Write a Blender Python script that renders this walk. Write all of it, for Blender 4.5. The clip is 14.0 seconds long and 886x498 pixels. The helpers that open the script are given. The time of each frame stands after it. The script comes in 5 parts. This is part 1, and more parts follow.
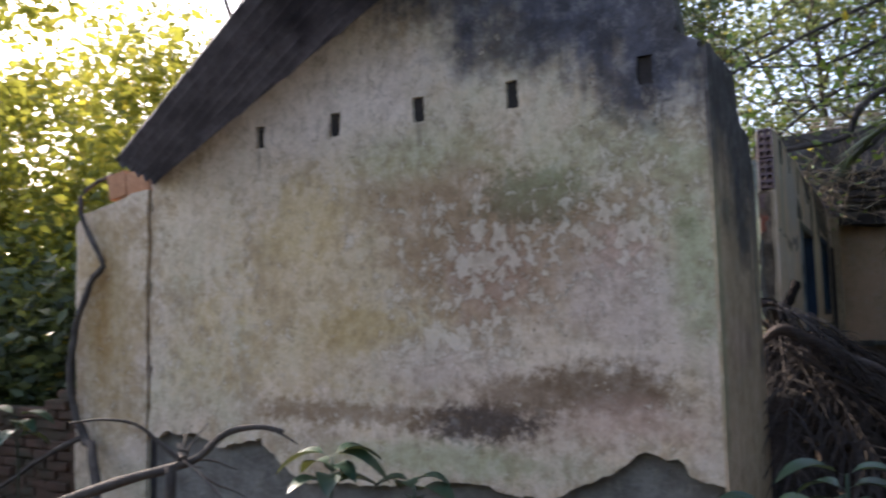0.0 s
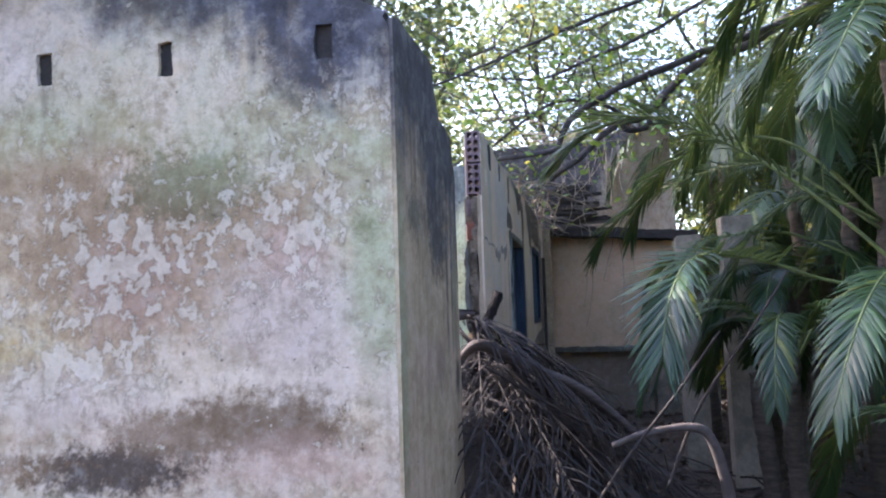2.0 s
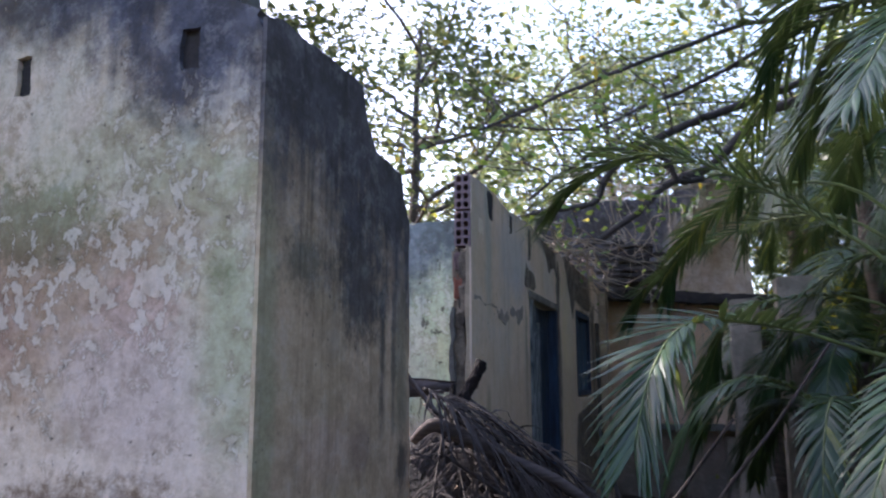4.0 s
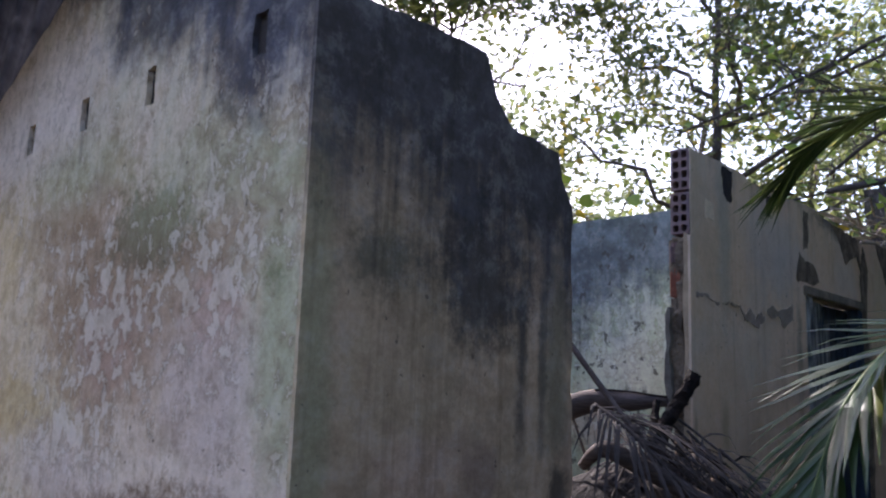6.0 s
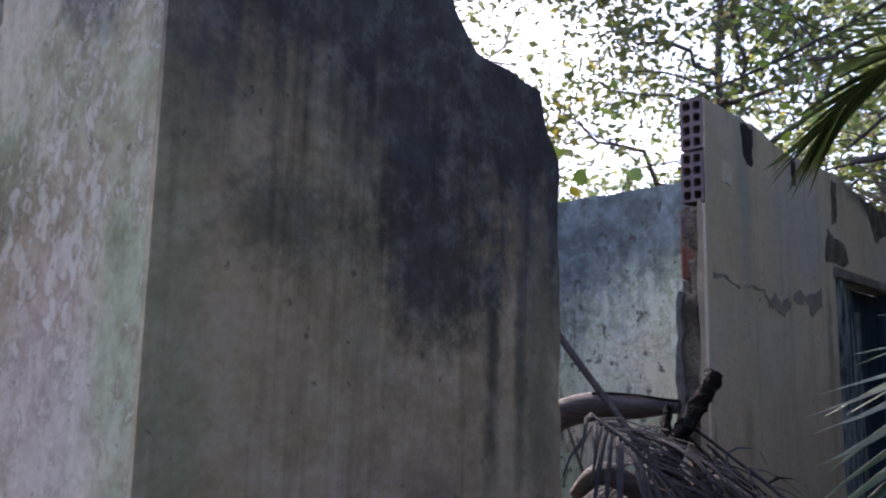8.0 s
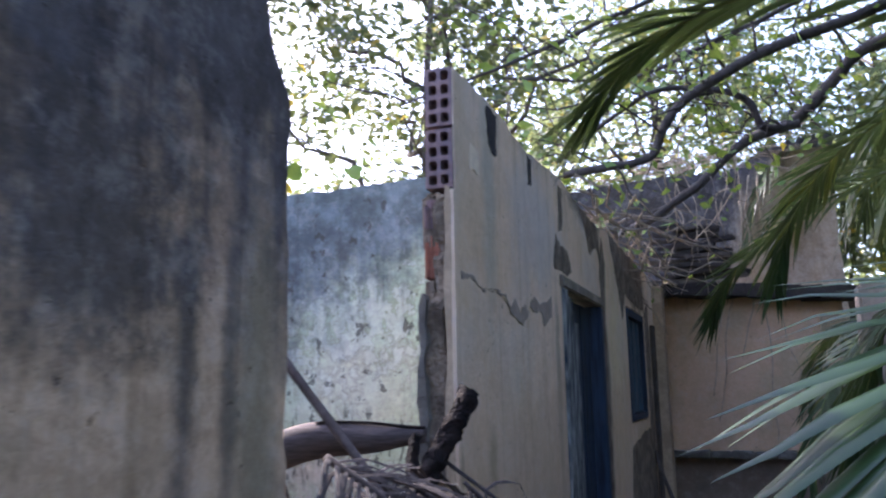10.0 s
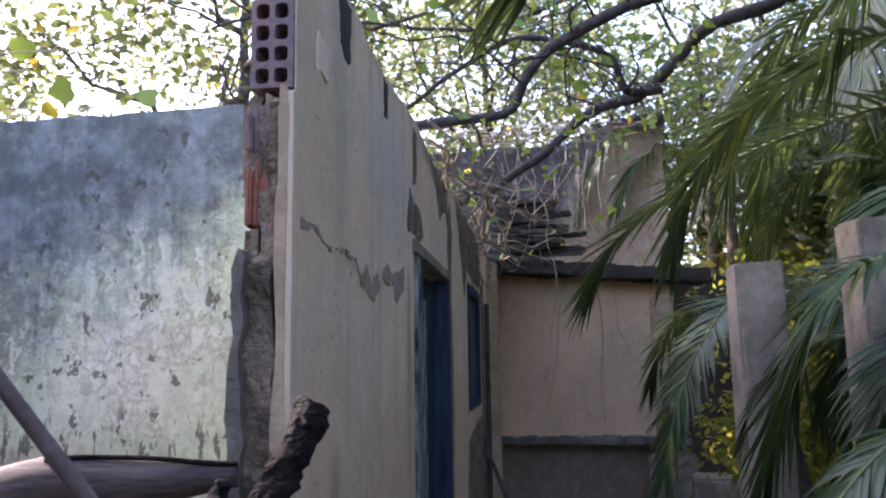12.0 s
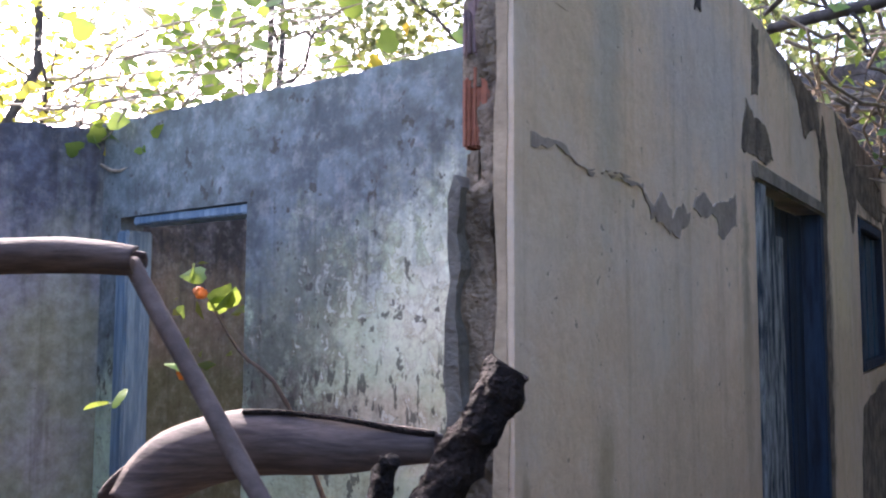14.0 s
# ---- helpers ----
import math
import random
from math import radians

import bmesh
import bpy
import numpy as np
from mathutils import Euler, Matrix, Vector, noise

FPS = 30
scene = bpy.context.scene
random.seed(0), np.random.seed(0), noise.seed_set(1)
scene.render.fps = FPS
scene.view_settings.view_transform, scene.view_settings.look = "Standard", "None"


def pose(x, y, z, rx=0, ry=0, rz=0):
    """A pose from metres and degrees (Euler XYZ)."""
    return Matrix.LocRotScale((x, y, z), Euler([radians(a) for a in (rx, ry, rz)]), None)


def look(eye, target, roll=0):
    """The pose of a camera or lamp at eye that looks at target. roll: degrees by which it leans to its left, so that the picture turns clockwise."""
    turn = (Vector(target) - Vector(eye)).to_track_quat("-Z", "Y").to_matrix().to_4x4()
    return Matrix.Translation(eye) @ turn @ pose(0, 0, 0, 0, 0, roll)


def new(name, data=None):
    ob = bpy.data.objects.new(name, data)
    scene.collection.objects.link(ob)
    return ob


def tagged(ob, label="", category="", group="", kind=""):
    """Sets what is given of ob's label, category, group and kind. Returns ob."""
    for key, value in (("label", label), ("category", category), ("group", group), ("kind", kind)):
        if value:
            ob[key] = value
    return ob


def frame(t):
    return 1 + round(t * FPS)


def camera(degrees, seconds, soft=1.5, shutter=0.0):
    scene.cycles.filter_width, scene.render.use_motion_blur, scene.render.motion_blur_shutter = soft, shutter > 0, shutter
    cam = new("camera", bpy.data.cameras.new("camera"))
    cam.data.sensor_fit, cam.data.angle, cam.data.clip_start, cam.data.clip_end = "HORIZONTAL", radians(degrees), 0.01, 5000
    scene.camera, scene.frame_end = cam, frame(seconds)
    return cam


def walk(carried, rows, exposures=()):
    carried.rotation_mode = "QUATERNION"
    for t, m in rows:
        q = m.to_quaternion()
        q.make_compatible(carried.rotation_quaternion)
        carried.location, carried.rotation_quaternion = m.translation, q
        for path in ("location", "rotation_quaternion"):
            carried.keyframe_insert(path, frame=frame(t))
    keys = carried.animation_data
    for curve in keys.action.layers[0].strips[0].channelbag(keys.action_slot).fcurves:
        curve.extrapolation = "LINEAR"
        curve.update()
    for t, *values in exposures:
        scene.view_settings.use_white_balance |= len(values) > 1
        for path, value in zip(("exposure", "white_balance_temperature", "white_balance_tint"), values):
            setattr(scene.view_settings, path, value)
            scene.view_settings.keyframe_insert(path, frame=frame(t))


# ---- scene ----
cam = camera(58.6, 14.0, soft=2.1, shutter=0.5)
METRES, EYE, TILT, LEAN, TURN = 5.2, 1.45, 0.0, 0.0, 29.5
ROWS = [
    (0.0, 0.0, 0.0, 0.0, 0.12, 4.73, 1.42),
    (0.5, 0.0259, 0.0224, -0.0001, -4.62, 4.53, 1.53),
    (1.0, 0.0614, 0.0525, 0.0046, -7.09, 4.2, 1.7),
    (1.5, 0.0691, 0.071, 0.003, -11.82, 4.09, 1.76),
    (2.0, 0.0758, 0.1064, 0.0068, -18.26, 4.65, 1.76),
    (4.5, 0.283, 0.2049, 0.0121, -4.77, 10.58, -1.07),
    (5.0, 0.3361, 0.2156, 0.0149, 6.53, 9.58, -2.03),
    (5.5, 0.3583, 0.2324, 0.0187, 11.6, 8.78, -1.89),
    (6.0, 0.3609, 0.2735, 0.0222, 13.27, 8.86, -1.84),
    (6.5, 0.3638, 0.3066, 0.0212, 14.17, 8.02, -1.41),
    (7.0, 0.3746, 0.3448, 0.0272, 16.55, 8.34, -1.45),
    (9.5, 0.3224, 0.4742, 0.0252, -2.56, 9.81, 0.11),
    (10.0, 0.3359, 0.5177, 0.0277, -8.4, 10.13, 0.99),
    (10.5, 0.3499, 0.5518, 0.0323, -9.33, 9.39, 1.61),
    (11.0, 0.3526, 0.5872, 0.0318, -12.01, 8.61, 0.95),
    (11.5, 0.3481, 0.6449, 0.0368, -18.2, 8.4, 1.1),
    (12.0, 0.3511, 0.6708, 0.0398, -22.23, 8.17, 0.83),
    (12.5, 0.3709, 0.6914, 0.0328, -20.08, 7.32, 0.14),
    (13.0, 0.3992, 0.7178, 0.0384, -3.56, 5.67, -0.63),
    (13.5, 0.4059, 0.7237, 0.0397, 6.32, 4.49, -0.57),
    (14.0, 0.4122, 0.7272, 0.0412, 5.9, 4.41, -0.21),
]
walk(cam, [(t, pose(0, 0, EYE, TILT, LEAN, TURN) @ pose(METRES * x, METRES * y, METRES * z, 90 + pitch, roll, yaw)) for t, x, y, z, yaw, pitch, roll in ROWS],
     exposures=[(0.0, 1.88, 6500, 20), (1.0, 2.76, 6200, 22), (2.2, 3.06, 5880, 24), (4.4, 2.21, 5900, 26), (5.2, 2.01, 6000, 27), (7.2, 1.91, 5950, 26), (9.5, 2.74, 5870, 28), (10.0, 2.89, 5850, 28), (11.0, 2.86, 6000, 29), (12.4, 3.16, 6250, 31), (13.4, 3.26, 6200, 30), (14.0, 3.26, 6200, 30)])

# ---- world, sun, exposure ----
SUN_AZ, SUN_EL = radians(-72), radians(34)
sun_dir = Vector((math.sin(SUN_AZ) * math.cos(SUN_EL), math.cos(SUN_AZ) * math.cos(SUN_EL), math.sin(SUN_EL)))
world = bpy.data.worlds.new("world")
scene.world = world
world.use_nodes = True
wn = world.node_tree
sky = wn.nodes.new("ShaderNodeTexSky")
sky.sky_type, sky.sun_disc = "NISHITA", False
sky.sun_elevation, sky.sun_rotation = SUN_EL, SUN_AZ
sky.dust_density, sky.air_density = 3.0, 1.0
wn.links.new(sky.outputs[0], wn.nodes["Background"].inputs[0])
wn.nodes["Background"].inputs[1].default_value = 0.15
sun = new("sun", bpy.data.lights.new("sun", "SUN"))
sun.data.energy, sun.data.angle, sun.data.color = 3.0, radians(0.5), (1.0, 0.93, 0.8)
sun.matrix_world = look(sun_dir * 40, (0, 0, 0))


# ---- materials ----
def put(nt, socket, v):
    if isinstance(v, bpy.types.NodeSocket):
        nt.links.new(v, socket)
    elif isinstance(v, tuple) and len(v) == 3 and socket.type == "RGBA":
        socket.default_value = (*v, 1)
    else:
        socket.default_value = v


def position(nt, mul=(1, 1, 1), add=(0, 0, 0), local=False):
    if local:
        src = nt.nodes.new("ShaderNodeTexCoord").outputs["Object"]
    else:
        src = nt.nodes.new("ShaderNodeNewGeometry").outputs["Position"]
    n = nt.nodes.new("ShaderNodeVectorMath")
    n.operation = "MULTIPLY_ADD"
    put(nt, n.inputs[0], src)
    n.inputs[1].default_value, n.inputs[2].default_value = mul, add
    return n.outputs[0]


def noisy(nt, vec, scale, detail=4.0, rough=0.55, distort=0.0):
    n = nt.nodes.new("ShaderNodeTexNoise")
    put(nt, n.inputs["Vector"], vec)
    put(nt, n.inputs["Scale"], scale)
    put(nt, n.inputs["Detail"], detail)
    put(nt, n.inputs["Roughness"], rough)
    put(nt, n.inputs["Distortion"], distort)
    return n.outputs["Fac"]


def calc(nt, op, a, b=0.0, c=0.0):
    n = nt.nodes.new("ShaderNodeMath")
    n.operation = op
    put(nt, n.inputs[0], a)
    put(nt, n.inputs[1], b)
    put(nt, n.inputs[2], c)
    return n.outputs[0]


def step(nt, v, lo, hi, out=1.0):
    n = nt.nodes.new("ShaderNodeMapRange")
    n.interpolation_type = "SMOOTHSTEP"
    put(nt, n.inputs[0], v)
    put(nt, n.inputs[1], lo)
    put(nt, n.inputs[2], hi)
    put(nt, n.inputs[4], out)
    return n.outputs[0]


def blend(nt, fac, a, b, mode="MIX"):
    n = nt.nodes.new("ShaderNodeMix")
    n.data_type, n.blend_type = "RGBA", mode
    put(nt, n.inputs[0], fac)
    put(nt, n.inputs[6], a)
    put(nt, n.inputs[7], b)
    return n.outputs[2]


def axes(nt, vec):
    n = nt.nodes.new("ShaderNodeSeparateXYZ")
    put(nt, n.inputs[0], vec)
    return n.outputs


def shader(name):
    m = bpy.data.materials.new(name)
    m.use_nodes = True
    nt = m.node_tree
    return m, nt, nt.nodes["Principled BSDF"]


def relief(nt, bsdf, height, strength, distance):
    n = nt.nodes.new("ShaderNodeBump")
    put(nt, n.inputs["Strength"], strength)
    put(nt, n.inputs["Distance"], distance)
    put(nt, n.inputs["Height"], height)
    nt.links.new(n.outputs[0], bsdf.inputs["Normal"])


def weathered(name, base, alt, third, soot_shade_z, soot_shade_w, soot_shade_gain=0.9, soot_shade_lean=(0, 0), algae=0.5, flakes=None, stains=(),
              soot_shade=(0.05, 0.05, 0.058), green=(0.24, 0.25, 0.13), low=None, flake_light=(0.62, 0.53, 0.41), drips=0.4, mottling=0.55, specks=None, grain=0.4, blotch=1.0, streaks=1.0, peel=0.0, peel_colour=(0.34, 0.25, 0.15)):
    """Old lime paint on plaster: soft tinted patches, algae, black mould (on some walls also painted shade) that runs
    down from the top, stains and flaking.
    A stain is (x, y, z, half width, half height, colour, amount, raggedness)."""
    m, nt, b = shader(name)
    p = position(nt)
    ax = axes(nt, p)
    seed = (sum(ord(c) for c in name) % 17, 3, 5)
    q = position(nt, (1, 1, 1), seed)
    big, mid, fine = noisy(nt, q, 0.9, 4), noisy(nt, q, 4.5, 7, 0.65), noisy(nt, q, 45, 5, 0.6)
    streak = noisy(nt, position(nt, (6.5, 6.5, 0.45), seed), 1.0, 6, 0.62)
    thin_streak = noisy(nt, position(nt, (19, 19, 0.7), seed), 1.0, 5, 0.6)
    crumbs = noisy(nt, q, 19, 7, 0.74)
    col = blend(nt, step(nt, big, 0.36, 0.64), base, alt)
    col = blend(nt, step(nt, noisy(nt, position(nt, (1, 1, 0.8), (9, 2, 4)), 1.7, 6, 0.62), 0.42, 0.66, 0.85), col, third)
    col = blend(nt, step(nt, noisy(nt, position(nt, (1, 1, 0.6), (1, 8, 2)), 1.9, 6, 0.66), 0.46, 0.70, algae), col, green)
    height = calc(nt, "MULTIPLY", mid, 0.5)
    if peel:
        worn = calc(nt, "ADD", noisy(nt, position(nt, (1, 1, 1), (7, 3, 9)), 2.4, 5, 0.6), calc(nt, "MULTIPLY_ADD", crumbs, 0.7, -0.35))
        col = blend(nt, step(nt, worn, 0.47, 0.62, peel), col, peel_colour)
        col = blend(nt, step(nt, noisy(nt, position(nt, (1, 1, 0.7), (2, 9, 6)), 6.0, 8, 0.7), 0.50, 0.64, 0.6 * peel), col, tuple(min(1.0, 1.9 * v) for v in peel_colour))
    for sx, sy, sz, rx, rz, colour, amount, raw in stains:
        d = nt.nodes.new("ShaderNodeVectorMath")
        d.operation = "LENGTH"
        put(nt, d.inputs[0], position(nt, (1 / rx, 1 / rx, 1 / rz), (-sx / rx, -sy / rx, -sz / rz)))
        k = calc(nt, "ADD", calc(nt, "SUBTRACT", 1.0, d.outputs["Value"]), calc(nt, "MULTIPLY_ADD", mid, 1.6, -0.8))
        k = calc(nt, "ADD", k, calc(nt, "MULTIPLY_ADD", crumbs, 3.4 * raw, -1.7 * raw))
        col = blend(nt, step(nt, k, -0.15, 0.85 - 0.45 * raw, amount), col, colour)
    if flakes:
        zone = None
        for fx, fy, fz, rx, rz in flakes:
            d = nt.nodes.new("ShaderNodeVectorMath")
            d.operation = "LENGTH"
            put(nt, d.inputs[0], position(nt, (1 / rx, 1 / rx, 1 / rz), (-fx / rx, -fy / rx, -fz / rz)))
            k = calc(nt, "MAXIMUM", calc(nt, "SUBTRACT", 1.0, d.outputs["Value"]), 0.0)
            zone = calc(nt, "MAXIMUM", zone, k) if zone is not None else k
        chips = noisy(nt, position(nt, (1, 1, 0.8), (4, 4, 1)), 17.0, 9, 0.68, 0.35)
        lift = calc(nt, "ADD", chips, calc(nt, "MULTIPLY_ADD", zone, 0.185, calc(nt, "MULTIPLY_ADD", big, 0.16, -0.08)))
        left = step(nt, lift, 0.615, 0.640)
        gone = calc(nt, "SUBTRACT", step(nt, lift, 0.535, 0.610), left)
        col = blend(nt, calc(nt, "MULTIPLY", gone, 0.55), col, blend(nt, 0.6, col, (0.20, 0.13, 0.07)))
        col = blend(nt, calc(nt, "MULTIPLY", left, calc(nt, "MULTIPLY_ADD", fine, 0.6, 0.32)), col, flake_light)
        height = calc(nt, "ADD", height, calc(nt, "MULTIPLY", left, 1.0))
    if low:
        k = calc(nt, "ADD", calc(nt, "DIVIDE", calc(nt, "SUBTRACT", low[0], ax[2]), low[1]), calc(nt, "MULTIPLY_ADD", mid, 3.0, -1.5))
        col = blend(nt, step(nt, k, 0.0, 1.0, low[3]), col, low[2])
    lean = calc(nt, "ADD", calc(nt, "MULTIPLY", ax[0], soot_shade_lean[0]), calc(nt, "MULTIPLY", ax[1], soot_shade_lean[1]))
    s = calc(nt, "DIVIDE", calc(nt, "SUBTRACT", calc(nt, "ADD", ax[2], lean), soot_shade_z), soot_shade_w)
    s = calc(nt, "ADD", s, calc(nt, "MULTIPLY_ADD", streak, 3.4 * streaks, -1.7 * streaks))
    s = calc(nt, "ADD", s, calc(nt, "MULTIPLY_ADD", thin_streak, 1.6 * streaks, -0.8 * streaks))
    s = calc(nt, "ADD", s, calc(nt, "MULTIPLY_ADD", big, 2.4, -1.2))
    s = calc(nt, "ADD", s, calc(nt, "MULTIPLY_ADD", mid, 2.6 * blotch, -1.3 * blotch))
    s = calc(nt, "ADD", s, calc(nt, "MULTIPLY_ADD", noisy(nt, q, 22, 5, 0.7), 2.0 * blotch, -1.0 * blotch))
    grime_shade = blend(nt, step(nt, noisy(nt, q, 7, 5, 0.65), 0.4, 0.68), soot_shade, tuple(min(1.0, 2.1 * v) for v in soot_shade))
    col = blend(nt, step(nt, s, -0.5, 1.6, soot_shade_gain), col, grime_shade)
    mottle = noisy(nt, q, 12.0, 8, 0.74)
    col = blend(nt, step(nt, mottle, 0.42, 0.66, mottling), col, blend(nt, 1.0, col, (0.52, 0.47, 0.40), "MULTIPLY"))
    col = blend(nt, step(nt, mottle, 0.50, 0.34, 0.35), col, blend(nt, 0.5, col, (0.62, 0.58, 0.52)))
    col = blend(nt, step(nt, thin_streak, 0.52, 0.70, drips), col, blend(nt, 1.0, col, (0.50, 0.47, 0.40), "MULTIPLY"))
    col = blend(nt, step(nt, fine, 0.3, 0.75, grain), col, blend(nt, 0.5, col, (0.12, 0.10, 0.08)))
    if specks:
        band = step(nt, calc(nt, "ABSOLUTE", calc(nt, "SUBTRACT", ax[2], calc(nt, "MULTIPLY_ADD", big, 0.4, specks[0] - 0.2))), specks[1], specks[1] * 0.35)
        spot = step(nt, noisy(nt, position(nt, (26, 26, 9), (2, 2, 2)), 1.0, 4, 0.6), 0.56, 0.60)
        spot2 = step(nt, noisy(nt, position(nt, (17, 17, 13), (8, 2, 2)), 1.0, 4, 0.6), 0.62, 0.66)
        col = blend(nt, calc(nt, "MULTIPLY", calc(nt, "MAXIMUM", calc(nt, "MULTIPLY", band, spot), spot2), 0.8), col, (0.07, 0.065, 0.05))
    pits = step(nt, noisy(nt, q, 34, 3, 0.5), 0.70, 0.74, 0.55)
    col = blend(nt, pits, col, (0.06, 0.05, 0.04))
    put(nt, b.inputs["Base Color"], col)
    put(nt, b.inputs["Roughness"], 0.92)
    put(nt, b.inputs["Specular IOR Level"], 0.25)
    relief(nt, b, calc(nt, "ADD", calc(nt, "SUBTRACT", height, calc(nt, "MULTIPLY", pits, 0.4)), calc(nt, "MULTIPLY_ADD", fine, 0.22, calc(nt, "MULTIPLY", mottle, 0.5))), 0.6, 0.022)
    return m


def rough_stuff(name, a, b_col, scale=8.0, rough=0.9, bump=0.5, dist=0.01, stretch=(1, 1, 1), local=False, spec=0.3, vary=0.0, metal=0.0):
    """Two colours in patches with grain; stretch draws the grain out along an axis."""
    m, nt, b = shader(name)
    p = position(nt, stretch, local=local)
    n1, n2 = noisy(nt, p, scale, 6, 0.62), noisy(nt, p, scale * 6, 4, 0.6)
    col = blend(nt, step(nt, n1, 0.36, 0.64), a, b_col)
    col = blend(nt, step(nt, n2, 0.35, 0.7, 0.4), col, tuple(0.45 * v for v in a))
    if vary:
        r = nt.nodes.new("ShaderNodeObjectInfo").outputs["Random"]
        col = blend(nt, calc(nt, "MULTIPLY", r, vary), col, tuple(0.4 * v for v in a))
    put(nt, b.inputs["Base Color"], col)
    put(nt, b.inputs["Roughness"], rough)
    put(nt, b.inputs["Specular IOR Level"], spec)
    put(nt, b.inputs["Metallic"], metal)
    relief(nt, b, calc(nt, "MULTIPLY_ADD", n2, 0.5, n1), bump, dist)
    return m


def leafy(name, dark, light, odd, glow=0.45, rough=0.45, odd_share=0.06, through_mix=0.3, gloss=0.4):
    """Leaf: each leaf its own shade; light comes through from the back."""
    m, nt, b = shader(name)
    r = calc(nt, "FRACT", calc(nt, "ADD", nt.nodes.new("ShaderNodeNewGeometry").outputs["Random Per Island"], nt.nodes.new("ShaderNodeObjectInfo").outputs["Random"]))
    col = blend(nt, r, dark, light)
    col = blend(nt, step(nt, calc(nt, "FRACT", calc(nt, "MULTIPLY", r, 37.0)), 1 - odd_share, 1.001 - odd_share), col, odd)
    col = blend(nt, step(nt, noisy(nt, position(nt), 30, 3), 0.4, 0.7, 0.3), col, dark)
    put(nt, b.inputs["Base Color"], col)
    put(nt, b.inputs["Roughness"], rough)
    put(nt, b.inputs["Specular IOR Level"], gloss)
    tr = nt.nodes.new("ShaderNodeBsdfTranslucent")
    put(nt, tr.inputs[0], blend(nt, through_mix, col, (0.50, 0.48, 0.06), "MIX"))
    mix = nt.nodes.new("ShaderNodeMixShader")
    mix.inputs[0].default_value = glow
    nt.links.new(b.outputs[0], mix.inputs[1])
    nt.links.new(tr.outputs[0], mix.inputs[2])
    nt.links.new(mix.outputs[0], nt.nodes["Material Output"].inputs[0])
    return m


